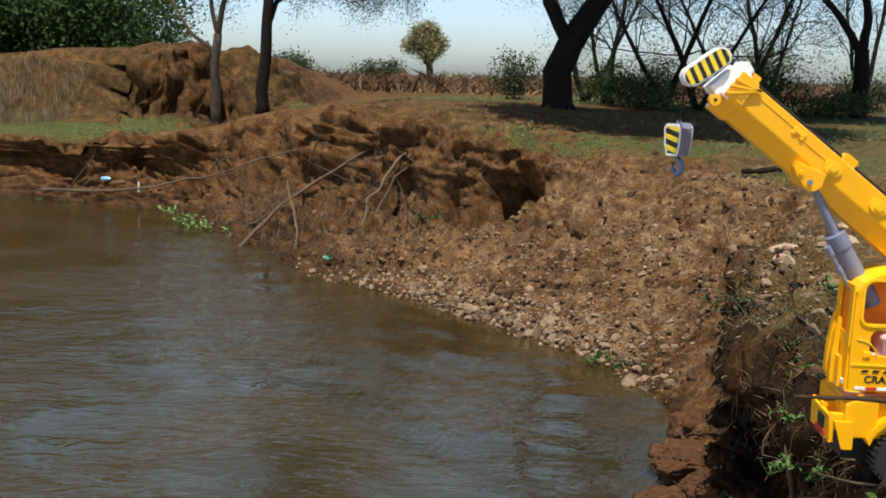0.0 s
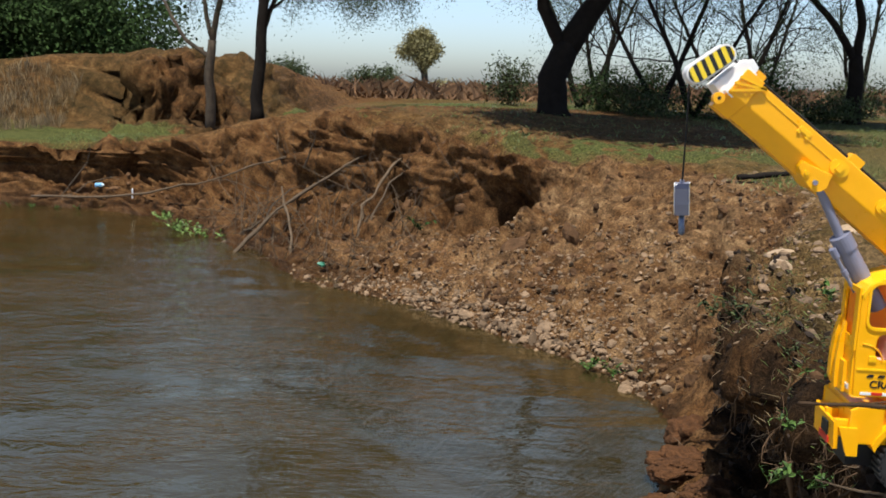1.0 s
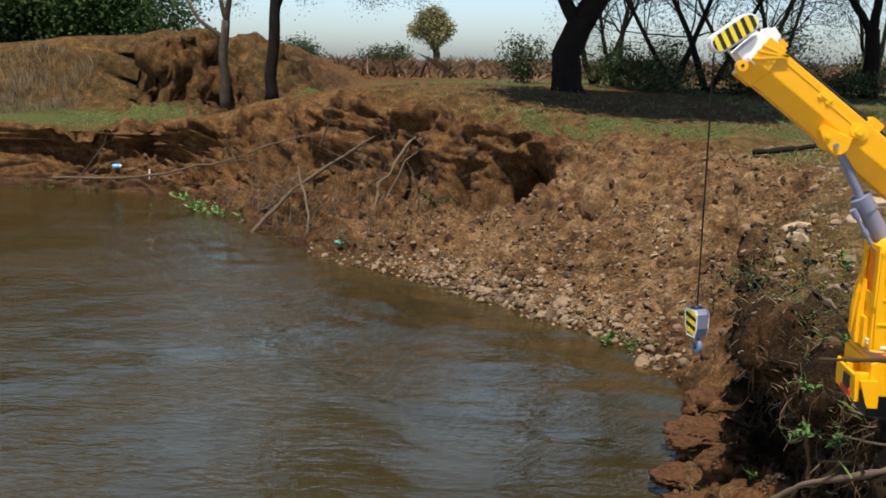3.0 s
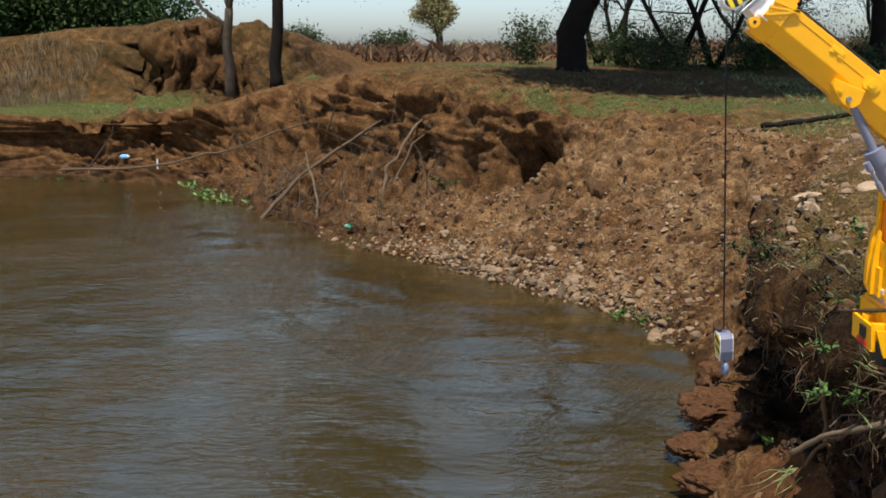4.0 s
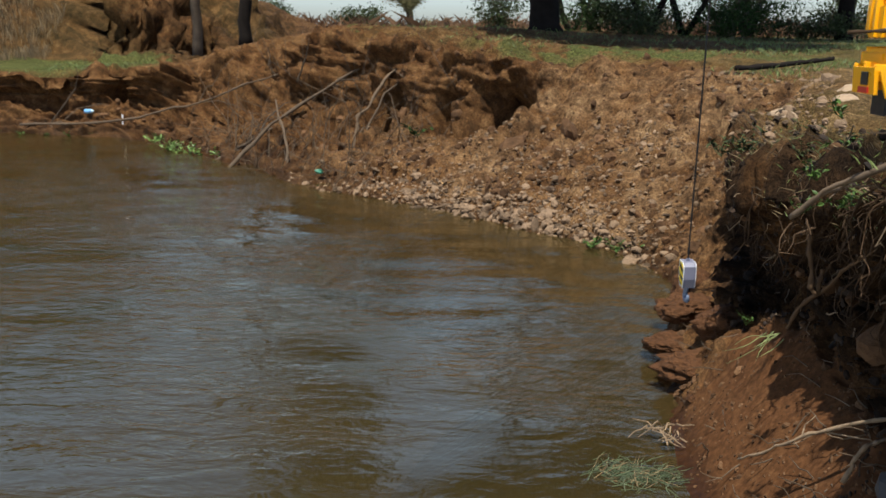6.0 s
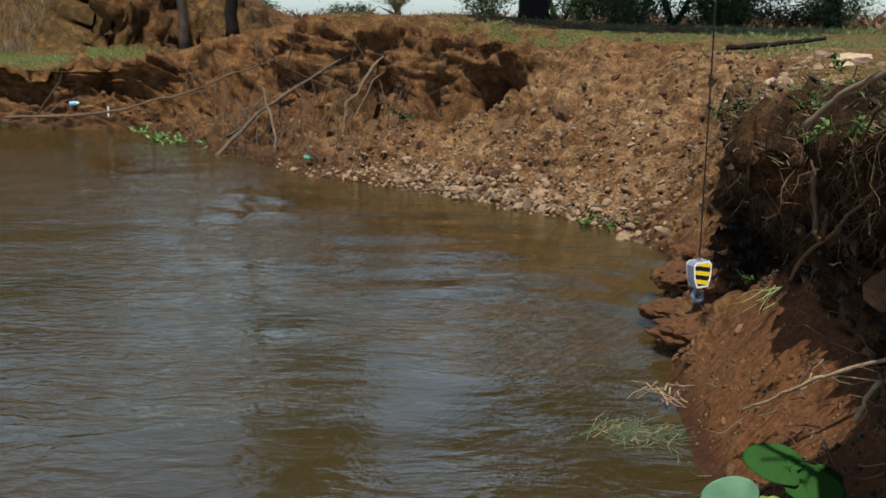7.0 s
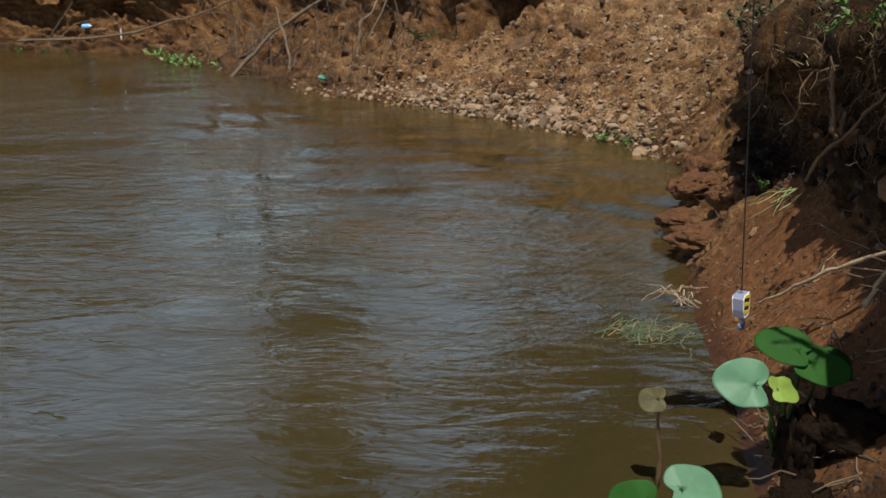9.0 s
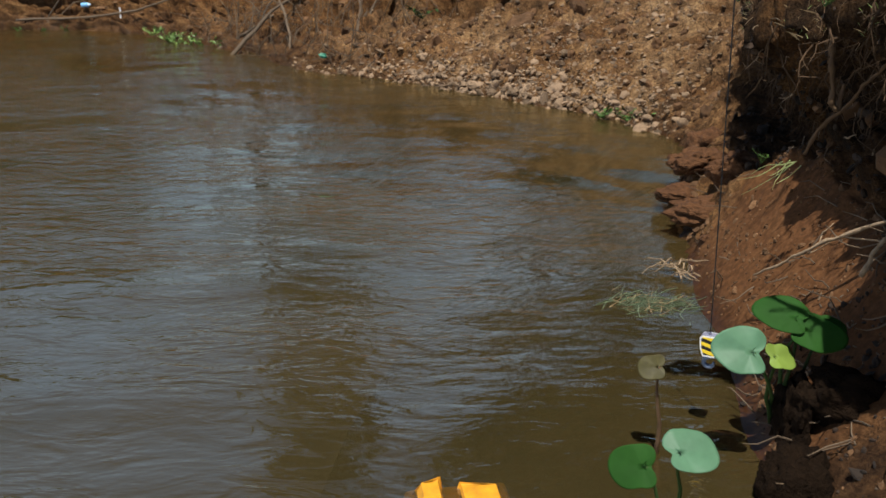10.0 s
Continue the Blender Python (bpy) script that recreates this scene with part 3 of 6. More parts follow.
def toy_crane():
    root = tagged(new("toy_crane"), "bright yellow plastic toy crane with raised boom on the bank edge", "toy crane")
    # chassis
    ch = part("chassis", box(-0.022, 0.21, 0.004, LW - 0.004, 0.040, 0.074), YELLOW, root, bevel=0.0015)
    part("front_block", prism([(-0.024, 0.042), (0.002, 0.042), (0.002, 0.074), (-0.018, 0.0735), (-0.024, 0.070)], -0.002, LW + 0.002), YELLOW, root, bevel=0.001)
    bump_plate = prism([(-0.034, 0.037), (-0.031, 0.037), (-0.032, 0.059), (-0.035, 0.059)], 0.0, 0.046)
    part("bumper", merged(bump_plate, box(-0.034, -0.022, 0.001, 0.004, 0.052, 0.061), box(-0.034, -0.022, 0.022, 0.025, 0.052, 0.063), box(-0.034, -0.022, 0.042, 0.045, 0.052, 0.061),
                          box(-0.034, -0.022, 0.001, 0.045, 0.047, 0.051)), YELLOW, root, bevel=0.0006)
    part("outrigger", prism([(-0.032, 0.056), (-0.018, 0.056), (-0.018, 0.034), (-0.025, 0.034)], -0.006, 0.0), YELLOW, root, bevel=0.0008)
    part("headlight", prism(rounded(-0.0362, -0.0345, 0.044, 0.055, 0.0008), 0.012, 0.024), BLACK_P, root, "dark grey headlight lens")
    part("reflector", box(-0.0355, -0.0335, 0.010, 0.030, 0.0375, 0.0425), RED_P, root, "small red reflector")
    # fenders and wheels
    for k, wx in enumerate((0.028, 0.10, 0.16)):
        arc = [(wx + 0.036 * math.cos(radians(a)), 0.028 + 0.038 * math.sin(radians(a))) for a in range(15, 166, 12)]
        arc += [(wx + 0.032 * math.cos(radians(a)), 0.028 + 0.033 * math.sin(radians(a))) for a in range(165, 14, -12)]
        for side, y0 in ((0, -0.004), (1, LW - 0.012)):
            part("fender", prism(arc, y0, y0 + 0.016), YELLOW, root)
            bm = rod((wx, y0 + 0.001, 0.026), (wx, y0 + 0.015, 0.026), 0.0245, n=28)
            lugs = [prism([(-0.0015, 0.0235), (0.0015, 0.0235), (0.0012, 0.0262), (-0.0012, 0.0262)], y0 + 0.001, y0 + 0.015, m=Matrix.Translation((wx, 0, 0.026)) @ Matrix.Rotation(radians(a), 4, "Y")) for a in range(0, 360, 12)]
            wheel = part("wheel", bm, RUBBER, root, "black rubber tyre with moulded tread")
            for lug in lugs:
                part("tread_lug", lug, RUBBER, wheel)
            rim = rod((wx, y0 - 0.001, 0.026), (wx, y0 + 0.016, 0.026), 0.013, n=20)
            part("rim", rim, YELLOW_B, wheel, "yellow plastic wheel rim")
    part("axle_box", box(-0.018, 0.2, 0.014, LW - 0.014, 0.018, 0.042), BLACK_P, root, "black underbody")
    # turntable and cab
    part("turntable", rod((0.03, LW / 2, 0.072), (0.03, LW / 2, 0.084), 0.026, n=28), ORANGE, root, "orange turntable ring")
    outline = [(-0.025, 0.083), (0.075, 0.083), (0.075, 0.13), (0.062, 0.175), (0.050, 0.183), (0.0, 0.1825), (-0.010, 0.179), (-0.021, 0.1725), (-0.0265, 0.165), (-0.0265, 0.12)]
    win = rounded(-0.020, 0.045, 0.139, 0.174, 0.007)
    low = rounded(-0.012, 0.048, 0.113, 0.134, 0.006)
    cab = part("cab", prism(outline, -0.004, -0.0015, holes=(win, low)), YELLOW, root, bevel=0.0)
    part("cab_side", prism(outline, 0.0285, 0.031, holes=(win, low)), YELLOW, cab)
    part("cab_roof", prism([(-0.0275, 0.165), (-0.022, 0.173), (-0.010, 0.1795), (0.0, 0.183), (0.050, 0.1835), (0.063, 0.175), (0.061, 0.172), (0.048, 0.180), (0.0, 0.179), (-0.009, 0.176), (-0.020, 0.170), (-0.025, 0.163)], -0.0045, 0.0315), YELLOW_B, cab, bevel=0.0006)
    part("cab_front", prism([(-0.0275, 0.083), (-0.024, 0.083), (-0.024, 0.126), (-0.0275, 0.126)], -0.0015, 0.0285), YELLOW, cab)
    part("cab_pillar", merged(box(-0.0285, -0.0268, -0.0035, 0.0035, 0.12, 0.17), box(-0.0285, -0.0268, 0.0235, 0.0305, 0.12, 0.17), box(-0.0285, -0.0268, 0.0035, 0.0235, 0.166, 0.170), box(-0.0285, -0.0268, 0.0035, 0.0235, 0.120, 0.130)), YELLOW, cab, bevel=0.0005)
    part("cab_interior", merged(box(-0.022, 0.070, 0.0245, 0.0275, 0.09, 0.174), box(0.062, 0.0735, 0.0, 0.024, 0.088, 0.165), box(-0.0260, -0.0245, 0.0030, 0.0240, 0.129, 0.167)), ORANGE, cab, "orange interior lining")
    part("seat", merged(box(-0.006, 0.028, 0.003, 0.023, 0.095, 0.110), prism(rounded(0.001, 0.028, 0.108, 0.128, 0.004), 0.003, 0.023)), PINK_P, cab, "pale pink driver seat")
    part("cab_skirt", merged(prism([(-0.0305, 0.083), (-0.0278, 0.083), (-0.0278, 0.108), (-0.0305, 0.108)], 0.006, 0.030), prism([(-0.0330, 0.083), (-0.0278, 0.083), (-0.0278, 0.138), (-0.0290, 0.139), (-0.0320, 0.126), (-0.0335, 0.108), (-0.0335, 0.09)], 0.016, 0.020), prism([(-0.0300, 0.083), (-0.0278, 0.083), (-0.0278, 0.1395), (-0.0290, 0.1405), (-0.0320, 0.127), (-0.0335, 0.108), (-0.0335, 0.09)], 0.026, 0.032)), YELLOW, cab, "bulging yellow front guard", bevel=0.0008)
    part("door_rim", prism(rounded(-0.022, 0.047, 0.137, 0.176, 0.008), -0.0052, -0.004, holes=(win,)), YELLOW_B, cab)
    part("latch", box(-0.0165, -0.0105, -0.0052, -0.0035, 0.1115, 0.1165), YELLOW_B, cab, bevel=0.0005)
    v, q = tube([(x, -0.0042, z) for x, z in [(-0.022 + 0.016 * math.sin(radians(a)), 0.112 + 0.014 * math.cos(radians(a))) for a in range(0, 91, 10)]], [0.0007] * 10, 5)
    mesh_object("panel_ridge", v, q, YELLOW, cab)
    part("waist_ridge", box(-0.0245, 0.074, -0.0048, -0.0035, 0.1045, 0.106), YELLOW_B, cab)
    # graphics on the cab
    for k in range(7):
        x = -0.0165 + 0.0085 * k
        part("hazard_mark", prism([(x, 0.0990), (x + 0.0045, 0.0990), (x + 0.0058, 0.1013), (x + 0.0013, 0.1013)], -0.0046, -0.0038), BLACK_P, cab)
    for k in range(9):
        part("reflective_mark", box(-0.020 + 0.0085 * k, -0.0116 + 0.0085 * k, -0.0046, -0.0038, 0.0845, 0.0868), (WHITE_P, RED_P)[k % 2], cab)
    part("vent_mark", merged(*[box(-0.0285, -0.0270, 0.001, 0.009, z, z + 0.0008) for z in (0.087, 0.0885, 0.090)]), WHITE_P, cab)
    lettering("CRANE", (-0.0135, -0.0042, 0.0905), 0.0085, cab)
    part("caption_bar", box(0.006, 0.03, -0.0046, -0.0038, 0.0880, 0.0892), BLACK_P, cab)
    # rear housing behind the cab
    part("engine_cover", prism([(0.076, 0.083), (0.17, 0.083), (0.172, 0.125), (0.15, 0.135), (0.078, 0.135)], 0.002, LW - 0.002), YELLOW, root, bevel=0.002)
    boom(root)
    return root


def lettering(text, at, size, parent):
    cu = bpy.data.curves.new("lettering", "FONT")
    cu.body, cu.size, cu.extrude, cu.offset = text, size, 0.0002, 0.00022
    tmp = bpy.data.objects.new("lettering", cu)
    me = bpy.data.meshes.new_from_object(tmp)
    bpy.data.objects.remove(tmp)
    me.transform(Matrix.Translation(at) @ Matrix.Rotation(radians(90), 4, "X") @ Matrix.Shear("XZ", 4, (0, 0)))
    me.materials.clear()
    me.materials.append(BLACK_P)
    ob = new("lettering", me)
    ob.parent = parent
    ob["label"] = "black bold capital lettering"


def boom(root):
    """The boom, its head, cylinder and rope, in the crane's space."""
    ang = math.degrees(math.atan2(-BOOM_DIR.z, BOOM_DIR.x))
    M = Matrix.Translation(BOOM_TIP) @ Matrix.Rotation(radians(ang), 4, "Y")     # local x runs down the boom, z off its back
    y0, w = 0.008, 0.036

    def section(x0, x1, g=0.0):
        ring = [(y0 - g, 0 + g), (y0 - g, -0.019), (y0 + 0.010, -0.033 - g), (y0 + w - 0.010, -0.033 - g), (y0 + w + g, -0.019), (y0 + w + g, 0 + g)]
        bm = bmesh.new()
        a = [bm.verts.new((x0, y, z)) for y, z in ring]
        b = [bm.verts.new((x1, y, z)) for y, z in ring]
        for i in range(6):
            bm.faces.new((a[i], a[(i + 1) % 6], b[(i + 1) % 6], b[i]))
        bm.faces.new(a[::-1]), bm.faces.new(b)
        bmesh.ops.transform(bm, matrix=M, verts=bm.verts)
        return bm
    bm = part("boom", section(0.012, 0.34), YELLOW, root, bevel=0.0012)
    part("boom_collar", section(0.0, 0.017, 0.0018), YELLOW, bm, bevel=0.0008)
    for ex, ez in ((-0.001, -0.0065), (-0.001, -0.0125), (0.001, -0.0185)):
        dx, dz = ex - 0.021, ez + 0.0012
        ln = math.hypot(dx, dz)
        nx, nz = -dz / ln * 0.0009, dx / ln * 0.0009
        part("collar_rib", prism([(0.021 + nx, -0.0012 + nz), (ex + nx, ez + nz), (ex - nx, ez - nz), (0.021 - nx, -0.0012 - nz)], y0 - 0.0034, y0 - 0.0012, m=M), YELLOW_B, bm)
    for k in range(5):
        part("collar_stud", rod(M @ Vector((0.002 + 0.0032 * k, y0 - 0.003, -0.014 + 0.0028 * (k % 3))), M @ Vector((0.002 + 0.0032 * k, y0 - 0.001, -0.014 + 0.0028 * (k % 3))), 0.0009, n=8), YELLOW_B, bm)
    lug = rod(M @ Vector((-0.002, y0 - 0.003, -0.0285)), M @ Vector((-0.002, y0 + 0.006, -0.0285)), 0.0045, n=16)
    part("eyelet", lug, YELLOW, bm)
    # black disc stands for the shade inside the eyelet's hole
    part("eyelet_hole_disc", rod(M @ Vector((-0.002, y0 - 0.0034, -0.0285)), M @ Vector((-0.002, y0 - 0.0029, -0.0285)), 0.0014, n=10), BLACK_P, bm, "black disc painting in the dark of the eyelet hole")
    for x in (0.010, 0.112, 0.21):
        part("rope_guide", prism(rounded(x - 0.006, x + 0.006, -0.001, 0.007, 0.0015), y0 + 0.004, y0 + 0.014, m=M), YELLOW, bm, bevel=0.0006)
    part("seam", merged(box(0.022, 0.062, y0 - 0.0006, y0 + 0.001, -0.0058, -0.0048, m=M), box(0.066, 0.098, y0 - 0.0006, y0 + 0.001, -0.0088, -0.0078, m=M)), YELLOW_B, bm)
    part("tab", merged(box(0.060, 0.071, y0 - 0.0014, y0 + 0.001, -0.0075, -0.0035, m=M), box(0.060, 0.063, y0 - 0.0014, y0 + 0.001, -0.0098, -0.0075, m=M), box(0.068, 0.071, y0 - 0.0014, y0 + 0.001, -0.0098, -0.0075, m=M)), YELLOW_B, bm, bevel=0.0004)
    for x in (0.104, 0.152):
        part("boss", merged(prism(capsule(x, -0.0095, 0.002, 0.0058, 0), y0 - 0.0016, y0 + 0.001, m=M), prism(rounded(x - 0.003, x + 0.003, -0.0125, -0.0065, 0.001), y0 - 0.003, y0 + 0.001, m=M)), YELLOW_B, bm, bevel=0.0004)
    # head: white capsule with a striped face
    cx, cz = -0.154, 0.337
    cap = capsule(cx, cz, 0.0122, 0.0082, 36)
    head = part("boom_head", prism(cap, 0.006, 0.023), WHITE_P, root, "white plastic sheave housing with striped sticker", bevel=0.0012)
    part("head_neck", merged(prism([(-0.150, 0.322), (-0.131, 0.340), (-0.122, 0.342), (-0.117, 0.335), (-0.128, 0.318), (-0.142, 0.312)], 0.010, 0.034), prism([(-0.143, 0.318), (-0.124, 0.335), (-0.119, 0.330), (-0.136, 0.312)], 0.0075, 0.0105)), WHITE_P, head, bevel=0.0008)
    inner = capsule(cx, cz, 0.0122, 0.0067, 36)
    part("sticker", prism(inner, 0.0052, 0.0062), BLACK_P, head, "black sticker field")
    for bar in clip_stripes(inner, 28, 0.0068, 0.0034, 0.002):
        part("stripe", prism(bar, 0.0048, 0.0056), STICKER_Y, head, "yellow warning stripe")
    # lift cylinder
    lugp = [(-0.0800, 0.2665), (-0.0560, 0.2560), (-0.0600, 0.2470), (-0.0640, 0.2440), (-0.0690, 0.2435), (-0.0735, 0.2465), (-0.0800, 0.2560), (-0.0815, 0.2620)]
    part("cylinder_lug", prism(lugp, 0.004, 0.034), YELLOW, root, bevel=0.0008)
    part("lug_pin", merged(rod((-0.0690, 0.002, 0.2500), (-0.0690, 0.006, 0.2500), 0.0020), ), GREY_P, root, "dark grey pivot pin")
    part("lug_bolt", rod((-0.0760, 0.0025, 0.2575), (-0.0760, 0.006, 0.2575), 0.0020), YELLOW_B, root)
    a, b, c = Vector((-0.0615, 0.018, 0.247)), Vector((-0.040, 0.019, 0.2065)), Vector((-0.004, 0.021, 0.150))
    part("piston_rod", rod(a, b, 0.0036, n=18), GREY_P, root, "grey plastic piston rod", smooth=False)
    barrel = part("cylinder_barrel", rod(b, c, 0.0072, n=22), GREY_P, root, "grey plastic lift cylinder")
    d = (c - b).normalized()
    part("barrel_collar", rod(b - d * 0.001, b + d * 0.012, 0.0084, n=22), GREY_P, barrel)
    off = Vector((-0.009, -0.005, -0.006))
    part("oil_pipe", merged(rod(b + off + d * 0.01, c + off, 0.0016, n=8), rod(b + off + d * 0.004, b + off + d * 0.012, 0.003, n=10), rod(b + off + d * 0.024, b + off + d * 0.029, 0.0026, n=10)), GREY_P, barrel)
    # rope along the back of the boom
    pts = [(-0.141, 0.018, 0.3455)] + [tuple(M @ Vector((x, y0 + 0.009, 0.0025))) for x in (0.004, 0.1, 0.2, 0.3)]
    v, q = tube(pts, [0.0010] * 5, 6)
    mesh_object("back_rope", v, q, ROPE, root, label="black cord along the boom")


def hook_block():
    """Hook block with striped cheeks; its origin is where the rope ties in."""
    root = tagged(new("hook_block"), "grey plastic hook block with yellow and black striped cheeks", "crane hook")
    out = [(-0.0085, 0.0), (0.0085, 0.0), (0.0115, -0.004), (0.0105, -0.0185), (0.0072, -0.0285), (-0.0072, -0.0285), (-0.0105, -0.0185), (-0.0115, -0.004)]
    body = part("body", prism(out, -0.0062, 0.0062), GREY_P, root, bevel=0.0008)
    inn = [(x * 0.84, -0.0142 + (z + 0.0142) * 0.86) for x, z in out]
    for sgn in (-1, 1):
        f = lambda a, b: (min(a * sgn, b * sgn), max(a * sgn, b * sgn))
        part("cheek_rim", prism(out, *f(0.0062, 0.0068), holes=(inn,)), WHITE_P, body, "pale rim of the cheek")
        part("cheek", prism(inn, *f(0.0062, 0.0066)), BLACK_P, body, "black sticker")
        for bar in clip_stripes(inn, 90 + 13 * sgn, 0.0095, 0.0045, 0.003):
            part("stripe", prism(bar, *f(0.0064, 0.0070)), STICKER_Y, body, "yellow warning stripe")
    part("eye", rod((0, 0, 0.003), (0, 0, -0.001), 0.0022, n=10), GREY_P, root)
    pts = [(0.0, 0, -0.028), (0.0, 0, -0.032)] + [(0.0005 - 0.0062 * math.sin(radians(a)), 0, -0.0385 + 0.0062 * math.cos(radians(a))) for a in range(-10, -290, -25)]
    v, q = tube(pts, [0.0026, 0.0024] + [0.0026 + 0.0004 * math.sin(k / 11 * math.pi) - 0.0011 * (k > 9) for k in range(12)], 8)
    mesh_object("hook", v, q, HOOK_P, root, smooth=True, label="blue-grey plastic hook")
    for o in root.children_recursive:
        if o.parent == root:
            o.data.transform(Matrix.Scale(0.94, 4))
    for o in body.children:
        o.data.transform(Matrix.Scale(0.94, 4))
    return root


ROPE_STEP, ROPE_N = 0.028, 32


def hoist_rope():
    root = tagged(new("hoist_rope"), "thin black cord holding the crane hook", "rope")
    v, q = tube([(0, 0, 0), (0, 0, -ROPE_STEP / 2), (0, 0, -ROPE_STEP - 0.0015)], [0.0008] * 3, 6)
    first = mesh_object("cord", v, q, ROPE, root)
    segs = [first]
    for _ in range(ROPE_N - 1):
        o = new("cord", first.data)
        o.parent = root
        segs.append(o)
    return root, segs


crane = toy_crane()
crane.matrix_world = Matrix.Translation(CRANE_AT)
block = hook_block()
rope, cords = hoist_rope()


# ---- trees ----
def branch_out(rng, pile, tips, p, d, length, r, depth, spread=0.6, droop=0.0):
    pts, rad = [Vector(p)], [r]
    cur, dr = Vector(p), Vector(d).normalized()
    n = 5
    for i in range(n):
        dr = (dr + Vector((rng.gauss(0, 1), rng.gauss(0, 1), rng.gauss(0, 1) - droop)) * 0.16).normalized()
        cur = cur + dr * length / n
        pts.append(cur.copy())
        rad.append(r * (1 - 0.45 * (i + 1) / n))
    pile.add(*tube(pts, rad, 7 if r > 0.03 else 4))
    if depth == 0:
        tips.extend(pts[1:])
        return
    for k in range(rng.choice((2, 3, 3))):
        i = rng.randint(2, n)
        nd = (dr + Vector((rng.gauss(0, 1), rng.gauss(0, 1), rng.gauss(0, 0.7))) * spread).normalized()
        branch_out(rng, pile, tips, pts[i], nd, length * rng.uniform(0.55, 0.8), rad[i] * rng.uniform(0.5, 0.7), depth - 1, spread, droop)


def leaf_cloud(rng, tips, per, scatter, size, name, mat, root, long=1.0):
    """Many small leaves round the twig ends."""
    P = np.array([tuple(t) for t in tips])
    rs = np.random.RandomState(rng.randint(0, 99999))
    c = np.repeat(P, per, 0) + rs.normal(0, 1, (len(P) * per, 3)) * scatter
    n = len(c)
    a, b = rs.normal(0, 1, (n, 3)), rs.normal(0, 1, (n, 3))
    a /= np.linalg.norm(a, axis=1, keepdims=True)
    b = np.cross(a, b)
    b /= np.linalg.norm(b, axis=1, keepdims=True)
    sz = size * rs.uniform(0.5, 1.3, (n, 1))
    V = np.stack([c - a * sz * long, c + b * sz * 0.45, c + a * sz * long, c - b * sz * 0.45], 1).reshape(-1, 3)
    F = np.arange(n * 4).reshape(-1, 4)
    return mesh_object(name, V, F, mat, root)


def tree(seed, base, limbs, label, bark, leaf, depth=3, per=5, scatter=0.09, size=0.03, droop=0.0, reach=1.0, spread=0.6, dome=None):
    """limbs: (points from the base's space, start radius, end radius, branching at the end)."""
    rng = random.Random(seed)
    root = tagged(new("tree"), label, "tree")
    root.location = base
    wood, tips = Pile(), []
    for pts, r0, r1, sprout in limbs:
        full = []
        for i in range(len(pts) - 1):
            seg = crooked(rng, pts[i], pts[i + 1], 4, 0.05)
            full.extend(seg if i == 0 else seg[1:])
        rad = [r0 + (r1 - r0) * k / (len(full) - 1) for k in range(len(full))]
        if r0 > 0.05 and pts[0] == (0, 0, 0):
            rad[0] *= 1.3
        wood.add(*tube(full, rad, 10))
        for _ in range(sprout):
            d = (full[-1] - full[-3]).normalized() + Vector((rng.gauss(0, 0.5), rng.gauss(0, 0.5), rng.gauss(0, 0.3)))
            branch_out(rng, wood, tips, full[rng.randint(len(full) // 2, len(full) - 1)], d, reach * rng.uniform(0.7, 1.1), r1 * 0.7, depth, spread, droop)
    wood.make("trunk", bark, root, smooth=True)
    if dome:
        cx, cy, cz, rx, ry, rz, n = dome
        for _ in range(n):
            v = Vector((rng.gauss(0, 1), rng.gauss(0, 1), rng.gauss(0, 1))).normalized() * rng.random() ** 0.4
            tips.append(Vector((cx + rx * v.x, cy + ry * v.y, cz + rz * v.z)))
        leaf_cloud(rng, tips[-n:], 9, 0.14, 0.036, "upper_crown", leaf, root)
        tips = tips[:-n]
    if tips and per:
        leaf_cloud(rng, tips, per, scatter, size, "crown", leaf, root)
    return root


def bush(seed, base, rx, ry, h, label, leaf, n=2600, size=0.03, category="bush", bark=BARK_L):
    rng = random.Random(seed)
    root = tagged(new("bush"), label, category)
    root.location = base
    wood, tips = Pile(), []
    for _ in range(9):
        a = rng.uniform(0, 6.28)
        e = Vector((math.cos(a) * rx * rng.uniform(0.2, 0.8), math.sin(a) * ry * rng.uniform(0.2, 0.8), h * rng.uniform(0.5, 0.95)))
        pts = crooked(rng, (e.x * .1, e.y * .1, -0.03), e, 5, 0.25)
        wood.add(*tube(pts, [0.012 * h + 0.004] + [0.008 * h] * 4 + [0.002], 4))
        tips.extend(pts[2:])
        for _ in range(5):
            q = pts[rng.randint(2, 5)] + Vector((rng.gauss(0, rx * .25), rng.gauss(0, ry * .25), rng.gauss(0.05, 0.16) * h))
            wood.add(*tube(crooked(rng, pts[rng.randint(1, 4)], q, 3, 0.2), [0.004 * h + .001] * 3 + [0.001], 3))
            tips.append(q)
    wood.make("stem", bark, root)
    leaf_cloud(rng, tips, max(1, n // len(tips)), np.array([rx * .16, ry * .16, h * .11]), size, "foliage", leaf, root)
    return root


